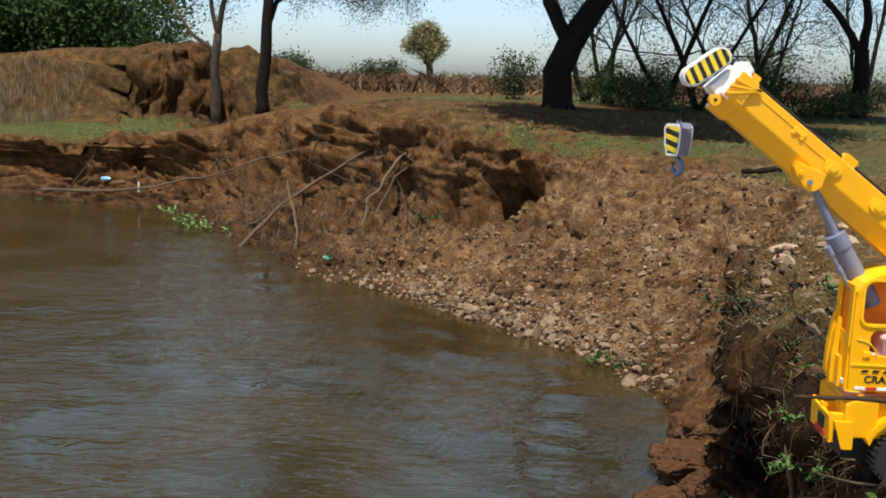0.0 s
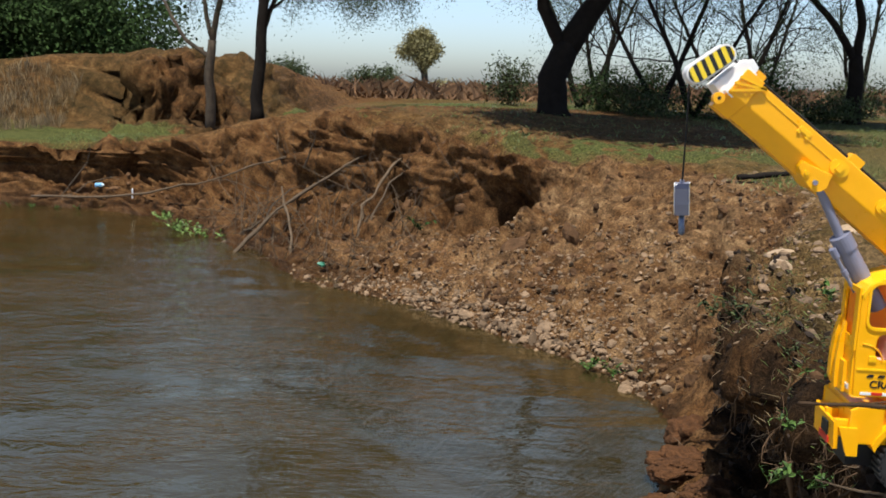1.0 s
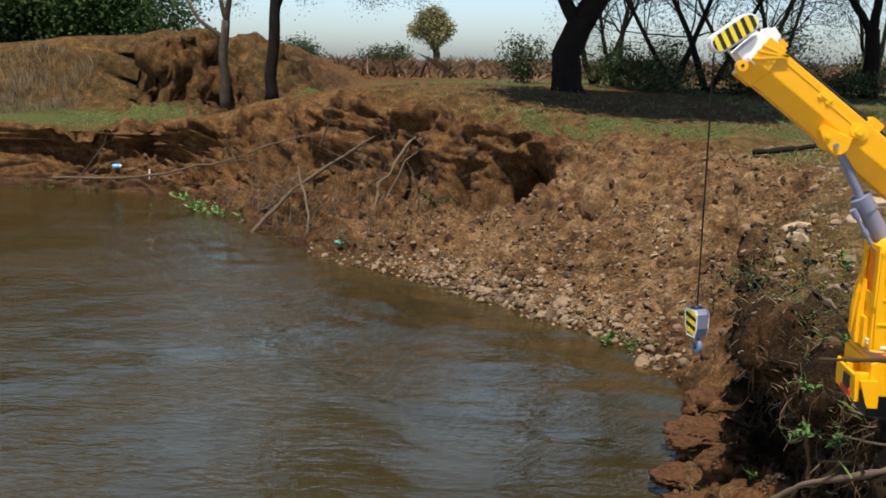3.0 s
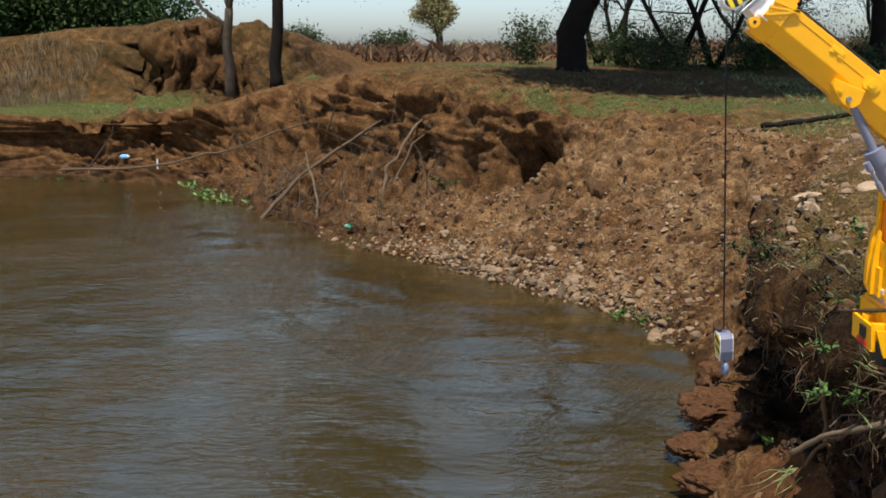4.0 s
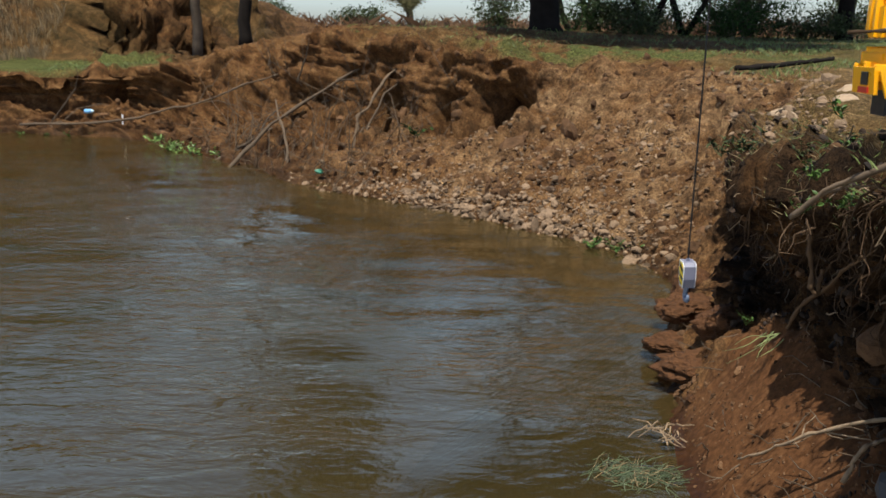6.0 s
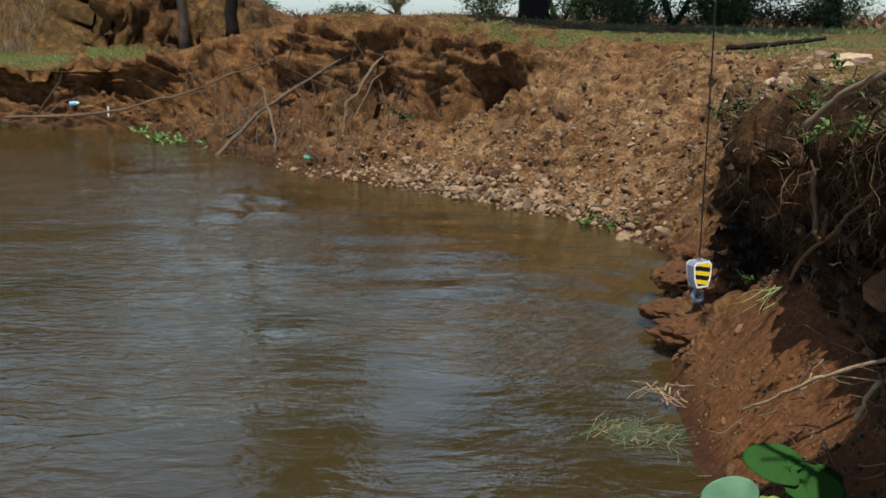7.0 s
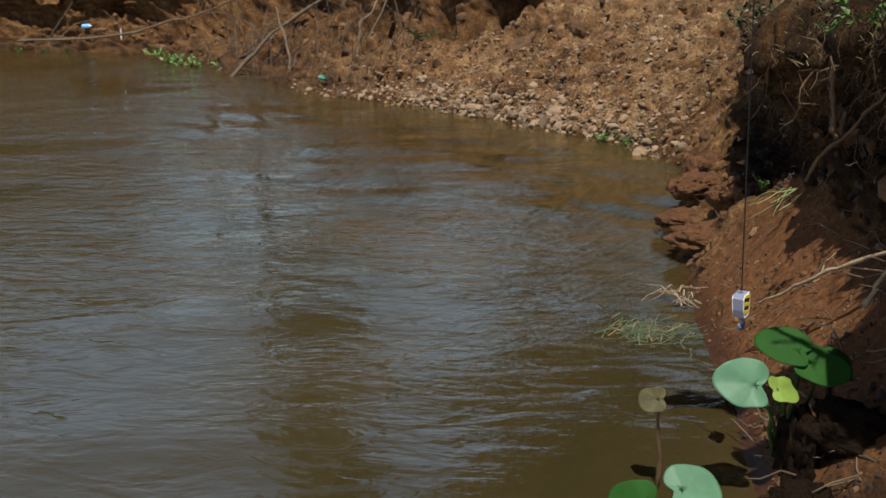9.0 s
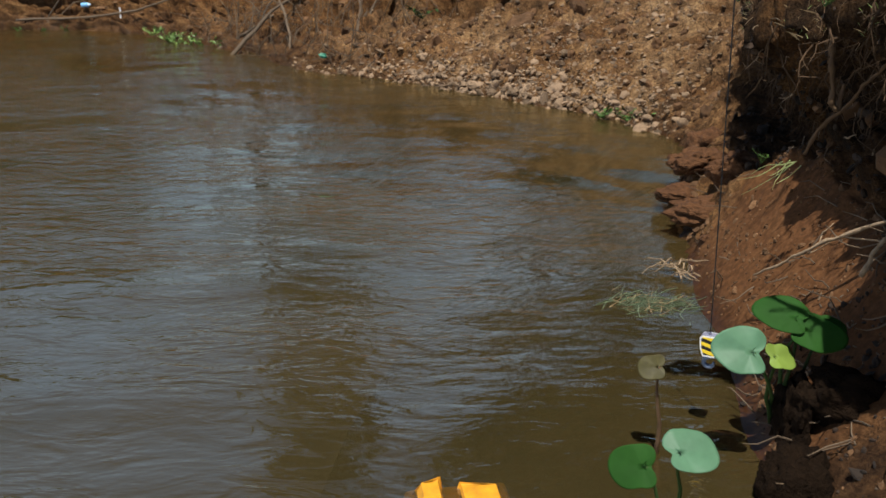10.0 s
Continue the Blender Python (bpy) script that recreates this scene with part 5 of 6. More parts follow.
def dead_wood():
    # on the far bank
    stick("dead_branch", [(-1.33, 5.2, -0.03), (-1.12, 5.45, 0.22), (-0.78, 5.75, 0.46), (-0.55, 5.85, 0.60)], 0.013, 0.005, TWIG, "long pale dead branch leaning on the eroded bank", 1, 0.08, 6)
    stick("dead_branch", [(-3.4, 6.80, 0.06), (-2.4, 6.6, 0.14), (-1.5, 6.15, 0.40), (-1.1, 6.0, 0.52)], 0.009, 0.004, TWIG, "long bare pole lying across the mud slope", 2, 0.05, 5)
    stick("dead_branch", [(-0.95, 5.05, -0.02), (-1.0, 5.25, 0.20), (-1.08, 5.4, 0.36)], 0.009, 0.004, TWIG, "thin pale stick standing in the mud", 3, 0.1, 3)
    stick("root", [(-0.62, 5.15, 0.05), (-0.60, 5.3, 0.28), (-0.45, 5.55, 0.50), (-0.35, 5.6, 0.58)], 0.010, 0.005, TWIG, "pale bare root hanging down the eroded bank", 4, 0.2, 4, "root")
    stick("root", [(-0.55, 5.2, 0.10), (-0.5, 5.35, 0.3), (-0.38, 5.55, 0.52)], 0.008, 0.004, TWIG, "pale bare root hanging down the eroded bank", 5, 0.2, 2, "root")
    stick("dead_branch", [(-1.5, 5.5, -0.02), (-1.2, 5.6, 0.16), (-0.8, 5.75, 0.35)], 0.010, 0.004, TWIG, "thin dry branch resting on the mud slope", 6, 0.1, 6)
    stick("dead_branch", [(-1.0, 5.6, 0.45), (-0.93, 5.55, 0.60), (-0.9, 5.5, 0.70)], 0.006, 0.002, TWIG, "thin dry sapling on the bank edge", 7, 0.1, 2)
    rng = random.Random(9)
    pile = Pile()
    for _ in range(250):
        s, v = rng.uniform(10.4, 12.8), rng.uniform(1.0, 3.4)
        p = on_bank(s, v) + Vector((0, -0.02, 0.01))
        q = p + Vector((rng.gauss(0.05, 0.16), rng.gauss(-0.03, 0.08), rng.gauss(0.12, 0.14)))
        pile.add(*tube(crooked(rng, p, q, 4, 0.25), [0.0027, 0.0023, 0.002, 0.0014, 0.0007], 4))
    tagged(pile.make("brushwood", TWIG), "tangle of thin dry brushwood at the foot of the bank", "brushwood", kind="stuff")
    # log on the turf
    stick("log", [(1.20, 4.36, 0.585), (1.4, 4.45, 0.595), (1.68, 4.58, 0.625)], 0.013, 0.010, BARK_D, "dark weathered log lying on the turf", 10, 0.04, 0, "log")
    # near bank
    stick("root", [(0.712, 2.236, 0.415), (0.722, 2.235, 0.395), (0.714, 2.232, 0.378), (0.716, 2.232, 0.335)], 0.0055, 0.003, PALE_ROOT, "pale broken root hanging from the undercut", 11, 0.05, 0, "root")
    stick("root", [(0.655, 1.74, 0.46), (0.645, 1.725, 0.40), (0.650, 1.72, 0.345), (0.662, 1.722, 0.335), (0.668, 1.73, 0.37)], 0.0045, 0.003, ROOT, "twisted looping root hanging from the undercut", 12, 0.15, 1, "root")
    stick("dead_branch", [(0.665, 1.84, 0.245), (0.675, 1.80, 0.30), (0.69, 1.72, 0.37), (0.70, 1.62, 0.43)], 0.0032, 0.002, ROOT, "crooked dark stick resting on the soil slope", 13, 0.12, 1)
    stick("dead_branch", [(0.545, 1.63, 0.12), (0.585, 1.56, 0.18), (0.635, 1.51, 0.23), (0.69, 1.46, 0.27)], 0.0016, 0.0030, PALE_ROOT, "pale bent root lying on the soil slope", 14, 0.15, 3)
    stick("dead_branch", [(0.60, 1.42, 0.20), (0.62, 1.42, 0.245), (0.645, 1.43, 0.25), (0.68, 1.40, 0.22)], 0.0028, 0.0014, PALE_ROOT, "pale knobbly root over the soil slope", 15, 0.15, 2)
    stick("dead_branch", [(0.466, 1.28, 0.530), (0.492, 1.25, 0.565), (0.532, 1.218, 0.592), (0.610, 1.178, 0.643)], 0.0022, 0.0035, TWIG, "bare grey branch reaching over the bank edge", 16, 0.1, 4)
    stick("dead_branch", [(0.470, 1.205, 0.690), (0.52, 1.20, 0.6925), (0.60, 1.20, 0.691), (0.72, 1.19, 0.67)], 0.0014, 0.0024, ROOT, "mossy twig lying across in front of the toy crane", 17, 0.04, 3)
    stick("dead_branch", [(0.50, 1.16, 0.588), (0.55, 1.15, 0.594), (0.66, 1.14, 0.60)], 0.0018, 0.0028, TWIG, "bare grey twig on the bank edge", 18, 0.08, 2)
    rng = random.Random(33)
    pile, fine = Pile(), Pile()
    for _ in range(620):
        s, v = rng.uniform(1.7, 6.4), rng.uniform(3.1, 4.25)
        p = on_bank(s, v)
        drop = rng.uniform(0.015, 0.11)
        q = p + Vector((rng.gauss(-0.008, 0.02), rng.gauss(-0.005, 0.03), -drop))
        t = rng.choice((0.4, 0.5, 0.7, 1.0))
        pile.add(*tube(crooked(rng, p, q, 6, 0.55), [0.0017 * t, 0.0015 * t, 0.0014 * t, 0.0012 * t, 0.001 * t, 0.0008 * t, 0.0004 * t], 4))
    pale = Pile()
    for _ in range(110):
        s, v = rng.uniform(1.9, 6.3), rng.uniform(2.4, 4.1)
        p = on_bank(s, v) + Vector((-0.006, -0.004, 0))
        q = p + Vector((rng.gauss(-0.006, 0.014), rng.gauss(-0.004, 0.014), rng.gauss(-0.018, 0.02)))
        t = rng.uniform(0.5, 1.3)
        pale.add(*tube(crooked(rng, p, q, 4, 0.6), [0.0013 * t, 0.0012 * t, 0.0011 * t, 0.0009 * t, 0.0004 * t], 4))
    tagged(pale.make("pale_rootlets", PALE_ROOT), "short pale broken rootlets in the dark undercut", "roots", kind="stuff")
    tagged(pile.make("fine_roots", ROOT), "many thin brown roots trailing from the undercut", "roots", kind="stuff")
    for k in range(310):
        s, v = rng.uniform(1.8, 6.0), rng.choice((rng.uniform(1.0, 2.2), rng.uniform(3.8, 4.8)))
        if k > 150:
            s, v = rng.uniform(1.9, 2.9), rng.uniform(1.05, 2.8)
        p = on_bank(s, v) + Vector((0, 0, 0.002))
        a = rng.uniform(0, 6.28)
        q = p + Vector((math.cos(a), math.sin(a), rng.gauss(0.15, 0.3))) * rng.uniform(0.015, 0.06)
        fine.add(*tube(crooked(rng, p, q, 3, 0.25), [0.0011, 0.001, 0.0009, 0.0004], 4))
    tagged(fine.make("litter_twigs", TWIG), "scattered dry twigs and straw on the soil", "twigs", kind="stuff")


dead_wood()


# ---- plants ----
def leaf_blade(L, W, curl=0.25, n=5):
    """A pointed leaf along +x with a folded midrib."""
    V, F = [], []
    for i in range(n + 1):
        f = i / n
        w = W * math.sin(math.pi * min(1, f * 0.95 + 0.05)) ** 0.8 * (1 - 0.2 * f)
        z = L * curl * (math.sin(f * 1.8) * 0.6 - f * f * 0.8)
        V += [(L * f, -w, z + w * 0.35), (L * f, 0, z), (L * f, w, z + w * 0.35)]
        if i:
            o = 3 * (i - 1)
            F += [(o, o + 1, o + 4, o + 3), (o + 1, o + 2, o + 5, o + 4)]
    return V, F


def weed(at, seed, size, count, label, mat=WEED, up=0.6, stems=5, category="weed"):
    rng = random.Random(seed)
    root = tagged(new("weed"), label, category)
    root.location = at
    V, F = leaf_blade(size * 0.34, size * 0.08)
    me = bpy.data.meshes.new("leaf")
    me.from_pydata(V, [], F)
    me.materials.append(mat)
    k = 0
    for _ in range(stems):
        a = rng.uniform(0, 6.28)
        e = Vector((math.cos(a) * rng.uniform(0.3, 1), math.sin(a) * rng.uniform(0.3, 1), up * rng.uniform(0.6, 1.3))) * size
        pts = crooked(rng, (0, 0, -0.004), e, 5, 0.2)
        v, f = tube(pts, [size * .022] * 3 + [size * .015] * 2 + [size * .008], 4)
        mesh_object("stem", v, f, mat, root)
        for i in range(count // stems):
            o = new("leaf", me)
            o.parent = root
            o.matrix_basis = Matrix.LocRotScale(pts[rng.randint(1, 5)], Euler((rng.gauss(0, .4), rng.gauss(-0.3, .4), rng.uniform(0, 6.28))), (rng.uniform(0.6, 1.2),) * 3)
    return root


weed((0.548, 1.50, 0.495), 1, 0.030, 30, "small leafy green weed rooted on the bank edge")
weed((0.575, 1.46, 0.51), 2, 0.026, 25, "small leafy green weed rooted on the bank edge")
weed((0.562, 1.195, 0.598), 3, 0.040, 20, "leafy green weed with a tiny yellow flower beside the toy crane")
weed((0.53, 1.17, 0.59), 4, 0.03, 15, "small leafy green weed beside the toy crane")
weed((0.60, 1.6, 0.52), 5, 0.03, 25, "small leafy green weed rooted on the bank edge")
weed((0.685, 1.77, 0.53), 6, 0.034, 25, "small leafy green weed rooted on the bank edge")
weed((0.74, 2.42, 0.45), 7, 0.06, 30, "grey-green weed tuft on the lip of the undercut", LEAF_M)
weed((0.70, 2.48, 0.44), 8, 0.05, 30, "grey-green weed tuft on the lip of the undercut", LEAF_M)
weed((0.665, 2.06, 0.18), 9, 0.035, 15, "small round-leaved weed trailing from the undercut")
weed((0.85, 2.2, 0.55), 10, 0.05, 25, "leafy green weed on the bank top")
for k in range(16):
    weed(on_bank(3.4 + 0.19 * k, 4.0 + 0.6 * ((k * 0.618) % 1)), 90 + k, 0.024 + 0.010 * ((k * 0.37) % 1), 20, "small grey-green weed on the lip of the undercut", LEAF_M)
weed((-0.24, 5.0, 0.21), 11, 0.09, 30, "small dark green weed on the slumped earth", LEAF_D)
weed((1.45, 3.2, 0.60), 12, 0.10, 30, "leafy green weed on the stony bank top")
for k, (x, y) in enumerate(((0.52, 3.42), (0.60, 3.36), (0.67, 3.30), (0.57, 3.46))):
    weed((x, y, 0.006), 30 + k, 0.055, 30, "low green weed growing at the water's edge", WEED, 0.35, 6)
for k in range(12):
    f = k / 11
    weed((-1.45 - 0.75 * f + 0.05 * math.sin(9 * f), 5.52 + 0.75 * f + 0.05 * math.cos(7 * f), 0.0), 50 + k, 0.10, 22, "bright green floating water weed along the far shore", WEED_B, 0.4, 5)
for k in range(5):
    weed((-3.5 + 0.18 * k, 6.66, 0.0), 70 + k, 0.07, 15, "bright green floating water weed along the far shore", WEED, 0.35, 4)


def straw_raft():
    rng = random.Random(4)
    green, dry = Pile(), Pile()
    for k in range(330):
        p = Vector((0.428 + rng.gauss(0, 0.034), 1.80 + rng.gauss(0, 0.022), rng.uniform(-0.002, 0.004)))
        a = rng.gauss(0.3, 0.9)
        q = p + Vector((math.cos(a), math.sin(a), rng.gauss(0.05, 0.10))) * rng.uniform(0.015, 0.05)
        (green if k % 6 else dry).add(*tube(crooked(rng, p, q, 3, 0.2), [0.0006, 0.0006, 0.0005, 0.0002], 4))
    root = tagged(new("grass_clump"), "floating clump of green grass and straw at the water's edge", "grass")
    green.make("green_grass", simple("pale_grass", (0.085, 0.115, 0.06), 0.6, 0.3, 40, 0, spread=0.5), root)
    dry.make("straw", DRY, root, label="dry straw stalks")
    pale = Pile()
    for _ in range(26):
        p = Vector((0.505 + rng.gauss(0, 0.012), 1.925 + rng.gauss(0, 0.02), 0.012 + rng.uniform(0, 0.02)))
        q = p + Vector((rng.gauss(0, 0.025), rng.gauss(0, 0.02), rng.gauss(0.0, 0.012)))
        pale.add(*tube(crooked(rng, p, q, 3, 0.3), [0.0018, 0.0015, 0.001, 0.0006], 4))
    tagged(pale.make("driftwood_bits", PALE_ROOT), "pale bits of washed-up root at the waterline", "debris", kind="stuff")
    for k, (x, y, z) in enumerate(((0.655, 1.87, 0.225),)):
        g = Pile()
        for _ in range(9):
            p = Vector((x + rng.gauss(0, 0.008), y + rng.gauss(0, 0.008), z))
            q = p + Vector((rng.uniform(-0.085, -0.02), rng.gauss(-0.01, 0.012), rng.uniform(-0.06, -0.015)))
            g.add(*tube(crooked(rng, p, q, 4, 0.15), [0.0009, 0.0008, 0.0007, 0.0006, 0.0002], 4))
        tagged(g.make("grass_tuft", simple("trailing_grass", (0.20, 0.23, 0.09), 0.6, 0.3, 40, 0, spread=0.5)), "pale green grass tuft trailing over the slope", "grass")


straw_raft()


def pad_leaf(W, seed, cup=0.25, point=0.0, n=40):
    """A cupped, veined, wavy-edged heart-shaped leaf, stalk end at the origin, tip along +x."""
    rng = random.Random(seed)
    wav = [(rng.uniform(0, 6.28), rng.uniform(0.5, 1.0), k) for k in (2, 3, 5)]
    fold = rng.uniform(0.10, 0.22)
    V, F = [(0.0, 0, 0)], []
    rings = (0.18, 0.4, 0.6, 0.8, 0.93, 1.0)
    for ring in rings:
        for k in range(n):
            a = 2 * math.pi * k / n
            c, sn = math.cos(a), math.sin(a)
            # heart outline: broad shoulders behind the stalk, a blunt tip before it
            rr = W * (0.58 + 0.30 * max(0, c) ** 1.5 + point * 0.22 * max(0, c) ** 8 - 0.34 * max(0, -c) ** 5)
            rr *= 1 + 0.035 * sum(w * math.sin(m * a + p) for p, w, m in wav)
            x, y = ring * rr * c, ring * rr * sn * (1.04 - 0.25 * point)
            z = fold * abs(y) - cup * 0.5 * (x * x + 0.4 * y * y) / W + 0.035 * W * ring ** 2 * sum(w * math.sin(m * a + 2 * p) for p, w, m in wav)
            z += 0.006 * W * math.cos(11 * a) * ring
            V.append((x + 0.12 * W, y, z))
    for k in range(n):
        F.append((0, 1 + k, 1 + (k + 1) % n))
        for q in range(len(rings) - 1):
            F.append((1 + q * n + k, 1 + (q + 1) * n + k, 1 + (q + 1) * n + (k + 1) % n, 1 + q * n + (k + 1) % n))
    return V, F


def hyacinth(name_label, foot, leaves):
    """leaves: stalk end x, y, z, width, heading, pitch, roll, material, point."""
    root = tagged(new("water_hyacinth"), name_label, "water plant")
    root.location = foot
    for k, (x, y, z, W, hd, pt, rl, mat, point) in enumerate(leaves):
        p = Vector((x, y, z)) - Vector(foot)
        rng = random.Random(k + int(1000 * x))
        v, f = tube(crooked(rng, (0, 0, -0.01), p, 5, 0.12), [0.0028, 0.0030, 0.0026, 0.0020, 0.0017, 0.0014], 7)
        mesh_object("stalk", v, f, ROOT if "withered" in name_label else LEAF_D, root, smooth=True)
        V, F = pad_leaf(W * 0.80, k + int(500 * z), 0.35, point)
        o = mesh_object("leaf", V, F, mat, root, smooth=True)
        o.matrix_basis = Matrix.LocRotScale(p, Euler((radians(rl), radians(pt), radians(hd))), None)
        so = o.modifiers.new("thickness", "SOLIDIFY")
        so.thickness = 0.0009
    return root


# black lumps added in place of the shaded hollow under the leaves
HOLLOW_BLACK = simple("hollow_black", (0.012, 0.007, 0.004), 0.95, 0.6, 7, 1.0, 0.008)
HOLLOW_BLACK.node_tree.nodes["Principled BSDF"].inputs["Specular IOR Level"].default_value = 0.05
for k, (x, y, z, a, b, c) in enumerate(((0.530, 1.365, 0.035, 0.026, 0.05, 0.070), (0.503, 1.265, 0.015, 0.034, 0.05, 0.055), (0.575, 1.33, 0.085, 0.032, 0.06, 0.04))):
    slab("humus_lump", (x, y, z), (a, b, c), (6, 12 * k, 30 * k), "black earth lump standing in for the dark hollow under the water plants", HOLLOW_BLACK, 90 + k, 0.75, "earth")
hyacinth("water hyacinth with broad glossy green leaves rooted at the bank", (0.515, 1.40, 0.03), [
    (0.470, 1.345, 0.138, 0.055, 175, -8, -50, PAD, 0.1), (0.516, 1.36, 0.172, 0.052, 160, -14, -40, PAD_D, 0.7), (0.520, 1.355, 0.163, 0.052, -14, 10, 46, PAD_D, 0.8),
    (0.488, 1.338, 0.137, 0.034, 15, 5, 35, PAD_Y, 0.1), (0.548, 1.37, 0.160, 0.030, -10, 10, 45, PAD_D, 0.4)])
hyacinth("low water hyacinth with pale and dark green leaves in the water", (0.375, 1.22, 0.0), [
    (0.338, 1.21, 0.078, 0.046, 165, 10, -55, PAD_D, 0.1), (0.366, 1.21, 0.094, 0.052, 12, -4, 22, PAD, 0.15), (0.385, 1.18, 0.045, 0.035, -20, 5, 35, PAD_Y, 0.1)])
hyacinth("withered brown and yellow water plant bud standing in the water", (0.375, 1.36, 0.0), [
    (0.372, 1.357, 0.112, 0.030, 170, 10, -60, simple("withered_leaf", (0.052, 0.044, 0.010), 0.7, 0.6, 60, 0.3, 0.002), 0.3)])


# ---- small rubbish and the toy under the water ----
def litter():
    b = tagged(new("plastic_bottle"), "small crushed blue plastic bottle on the mud", "bottle")
    b.location = (-2.83, 6.74, ground_z(-2.83, 6.74))
    part("bottle_body", rod((-0.03, 0, 0.018), (0.02, 0, 0.02), 0.016, n=14), plastic("blue_plastic", (0.20, 0.45, 0.75), 0.2), b, smooth=True)
    part("neck", rod((0.02, 0, 0.02), (0.038, 0, 0.021), 0.013, 0.006, n=12), plastic("pale_blue_plastic", (0.5, 0.65, 0.8), 0.2), b)
    w = tagged(new("marker_stick"), "short white painted stick standing in the mud", "stick")
    w.location = (-2.60, 6.78, ground_z(-2.60, 6.78) + 0.01)
    part("shaft", rod((0, 0, -0.03), (0.004, 0, 0.06), 0.007, 0.006, n=8), WHITE_P, w)
    g = tagged(new("plastic_scrap"), "crumpled scrap of green plastic at the waterline", "litter")
    g.location = (-0.70, 4.75, 0.05)
    bm = bmesh.new()
    bmesh.ops.create_icosphere(bm, subdivisions=2, radius=0.022)
    for v in bm.verts:
        v.co *= 1 + 0.5 * noise.noise(v.co * 60)
        v.co.z *= 0.6
    part("scrap", bm, plastic("green_plastic", (0.04, 0.17, 0.11), 0.3), g)
    toy = tagged(new("sunken_toy"), "orange-yellow plastic toy vehicle lying just under the water", "toy")
    toy.location = (0.150, 1.258, -0.016)
    toy.rotation_euler = (0, 0, radians(12))
    mud = simple("muddy_orange_plastic", (0.62, 0.27, 0.012), 0.5, 0.5, 60)
    part("body", prism(rounded(-0.055, 0.06, -0.03, 0.010, 0.008), -0.03, 0.03), mud, toy, bevel=0.004)
    part("cab", prism([(-0.045, 0.008), (-0.012, 0.008), (-0.018, 0.026), (-0.036, 0.026)], -0.022, 0.022), mud, toy, bevel=0.004)
    part("bonnet", prism([(0.004, 0.008), (0.05, 0.008), (0.046, 0.017), (0.008, 0.019)], -0.02, 0.02), mud, toy, bevel=0.003)


litter()


# ---- motion ----
HOOK = [  # seconds, x, y, z of the rope's end, turn of the block
    (0.0, 0.385, 1.3, 0.894, -50), (0.3, 0.385, 1.304, 0.876, -45), (0.6, 0.375, 1.307, 0.869, -66), (0.8, 0.389, 1.31, 0.854, -80), (1.0, 0.393, 1.312, 0.845, -90),
    (1.3, 0.391, 1.316, 0.832, -97), (1.5, 0.391, 1.318, 0.815, -97), (2.0, 0.397, 1.324, 0.777, -88), (2.5, 0.383, 1.33, 0.736, -50), (2.7, 0.391, 1.332, 0.721, -35),
    (3.3, 0.41, 1.339, 0.67, -80), (3.8, 0.418, 1.346, 0.627, -95), (4.0, 0.415, 1.348, 0.627, -75)]
HOOK += [
    (4.2, 0.389, 1.35, 0.602, -50), (4.4, 0.375, 1.353, 0.584, -32), (4.6, 0.4, 1.355, 0.558, -20), (4.8, 0.423, 1.358, 0.552, -10), (5.0, 0.428, 1.36, 0.538, 0),
    (5.2, 0.408, 1.362, 0.535, 10), (5.5, 0.388, 1.366, 0.503, 33), (5.7, 0.384, 1.368, 0.496, 60), (6.2, 0.41, 1.375, 0.45, 130), (6.8, 0.401, 1.382, 0.41, 200), (7.1, 0.419, 1.385, 0.379, 222)]
HOOK += [
    (7.3, 0.444, 1.388, 0.356, 240), (7.5, 0.449, 1.39, 0.345, 253), (7.7, 0.436, 1.392, 0.34, 268), (7.9, 0.42, 1.395, 0.315, 282), (8.1, 0.407, 1.397, 0.303, 312), (8.3, 0.413, 1.4, 0.276, 345),
    (8.5, 0.43, 1.402, 0.258, 360), (8.7, 0.455, 1.404, 0.238, 378), (8.9, 0.463, 1.407, 0.231, 418), (9.2, 0.457, 1.41, 0.204, 446), (9.5, 0.427, 1.414, 0.174, 482), (9.7, 0.418, 1.416, 0.135, 505), (10.0, 0.44, 1.42, 0.127, 525)]
ROCK = [(0, 0, 0, 0), (0.3, -0.004, 0.001, 0.14), (0.6, -0.006, 0.001, 0.81), (0.8, -0.003, 0.0, 0.42), (1.0, 0, 0.001, -0.39), (1.5, 0.001, 0.002, 0.4), (2.0, 0.001, 0.003, -0.2),
        (2.5, 0.002, 0.003, -0.1), (4.0, 0.0, 0.004, 0.2), (4.5, -0.002, 0.004, -0.1), (5.0, -0.003, 0.004, 0), (6.0, -0.003, 0.004, 0), (10.0, -0.003, 0.004, 0)]


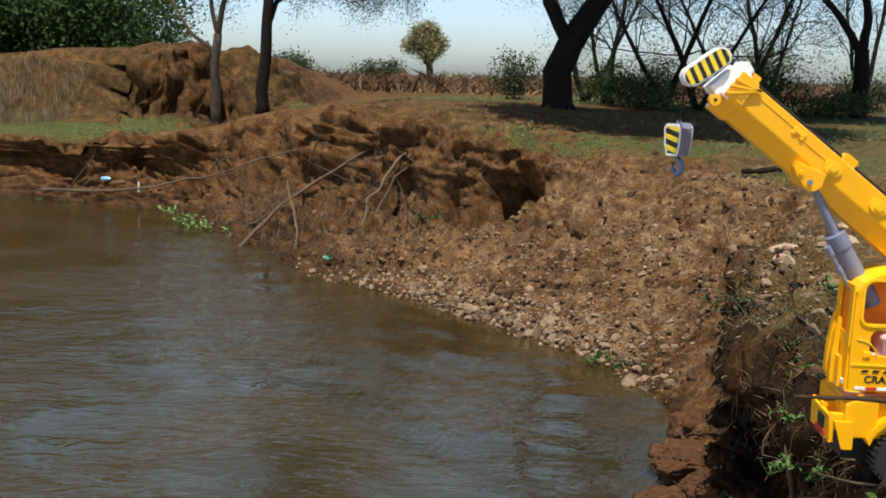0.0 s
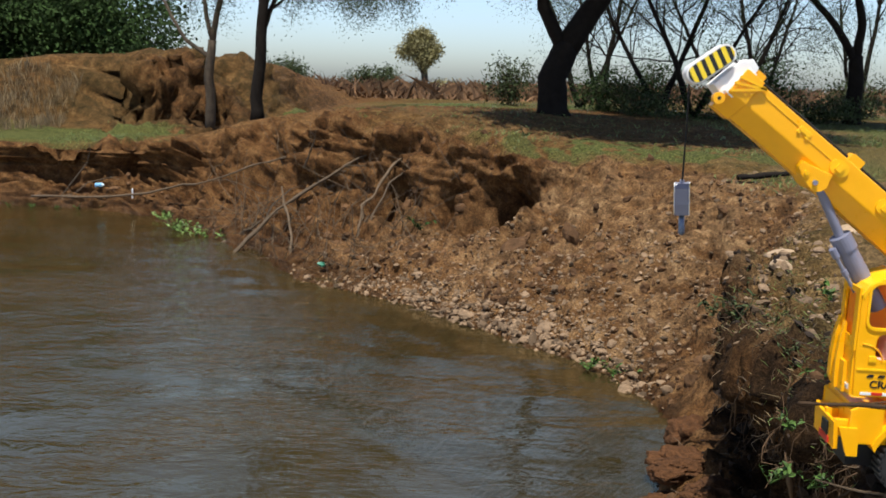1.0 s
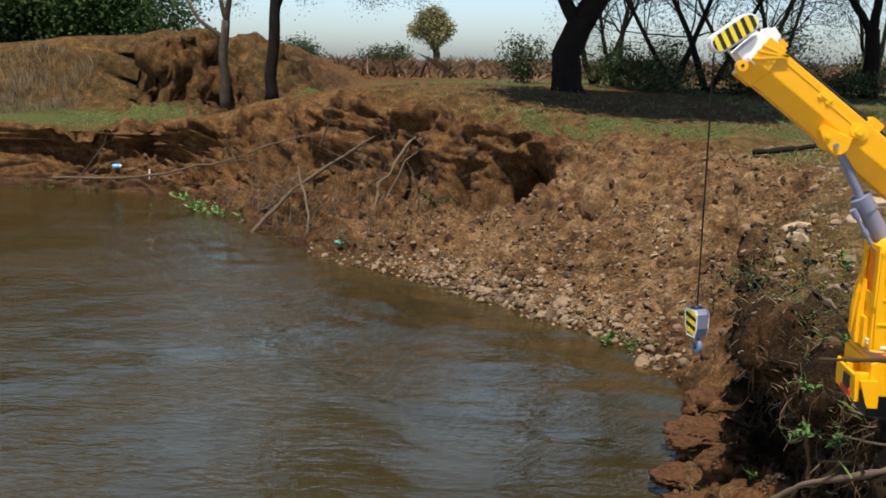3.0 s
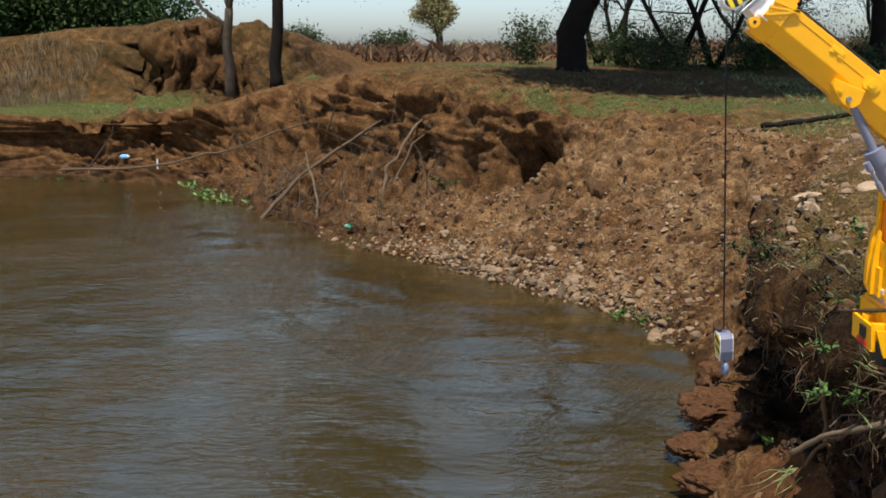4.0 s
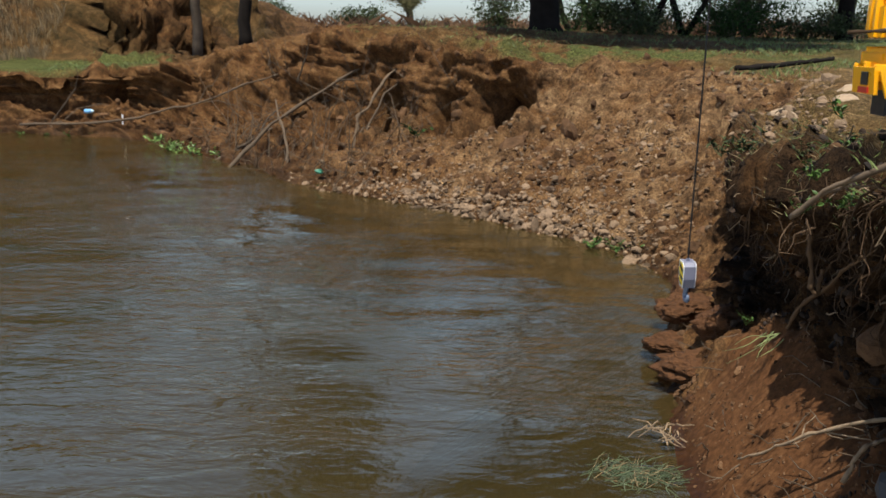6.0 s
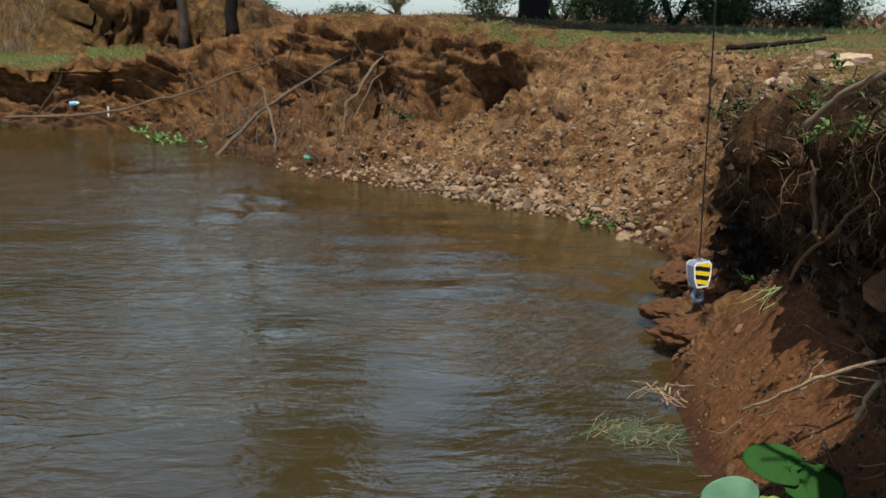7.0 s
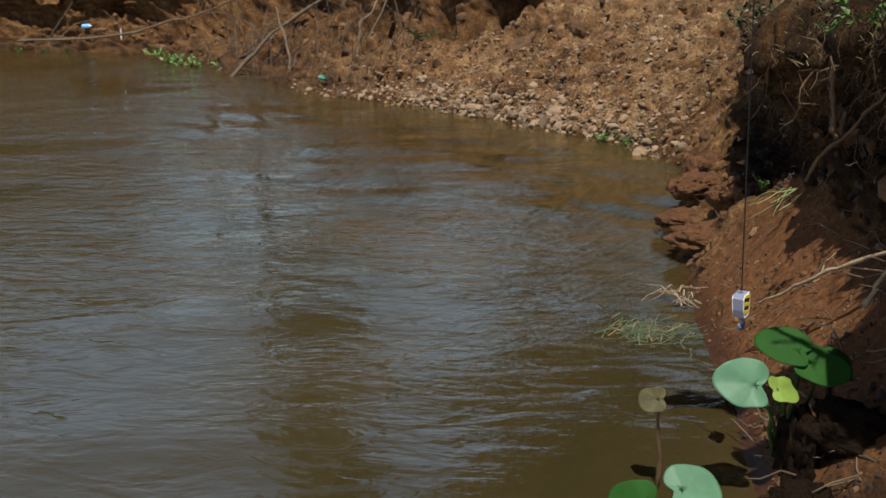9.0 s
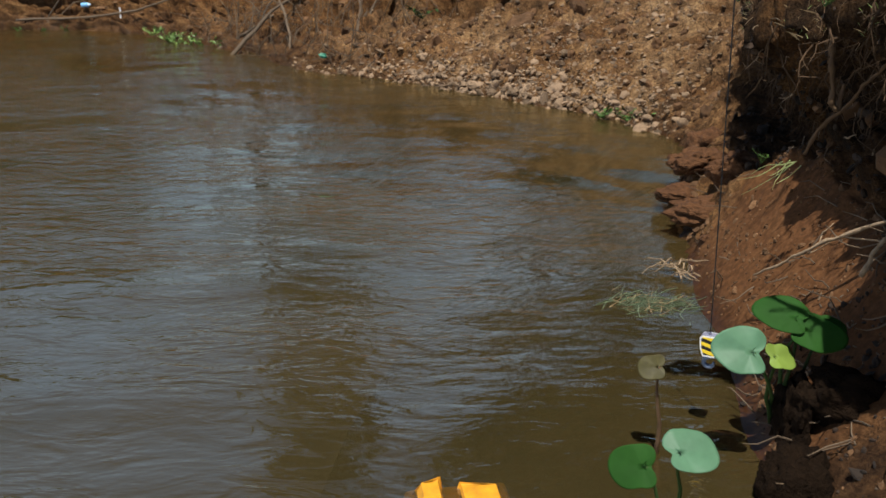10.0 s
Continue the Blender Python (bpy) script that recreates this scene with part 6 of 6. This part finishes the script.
def motions():
    foot = Vector((-0.04, 0, 0.06))

    def crane_pose(t):
        tt = [r[0] for r in ROCK]
        dx, dz, a = (float(np.interp(t, tt, [r[k] for r in ROCK])) for k in (1, 2, 3))
        return Matrix.Translation(CRANE_AT + foot + Vector((dx, 0, dz))) @ Matrix.Rotation(radians(-a), 4, "Y") @ Matrix.Translation(-foot)
    walk(crane, [(r[0], crane_pose(r[0])) for r in ROCK])
    tt = [h[0] for h in HOOK]

    def hook_at(t):
        return Vector([float(np.interp(t, tt, [h[k] for h in HOOK])) for k in (1, 2, 3)]) - Vector((0, 0, 0.003)), float(np.interp(t, tt, [h[4] for h in HOOK]))
    tip_local = Vector((-0.1665, 0.018, 0.332))
    rows, cord_rows = [], [[] for _ in cords]
    times = sorted(set(tt) | {round(0.1 * k, 1) for k in range(101)})
    for t in times:
        p, turn = hook_at(t)
        C = crane_pose(t)
        tip = C @ tip_local
        d = p - tip
        q = d.normalized().to_track_quat("-Z", "Y").to_matrix().to_4x4()
        tilt = Matrix.Rotation(math.atan2(-d.x, -d.z) * 0.7, 4, "Y")
        rows.append((t, Matrix.Translation(p) @ tilt @ Matrix.Rotation(radians(turn - 11), 4, "Z")))
        up = -d.normalized()
        inside = (C.to_3x3() @ BOOM_DIR).normalized()
        L = d.length
        for k in range(len(cords)):
            s = (k + 1) * ROPE_STEP          # length above the hook at this piece's top
            if s <= L:
                at, turnq = p + up * s, q
            else:
                over = min(s - L, 0.2)
                stow = C @ (BOOM_TIP + BOOM_DIR * (0.03 + over) + Vector((-0.0105, 0.026, -0.0134))) + Vector((0, 0, ROPE_STEP / 2))
                f = min(1.0, over / 0.01)
                at, turnq = (tip + Vector((0, 0.004 * f, 0.006 * f))).lerp(stow, max(0.0, min(1.0, (over - 0.01) / 0.03))), q
            cord_rows[k].append((t, Matrix.Translation(at) @ turnq))
    walk(block, rows)
    for o, r in zip(cords, cord_rows):
        walk(o, r)
    walk(river, [(0, pose(0, 0, 0)), (5, pose(-0.45, 0.1, 0)), (10, pose(-0.9, 0.2, 0))])


motions()
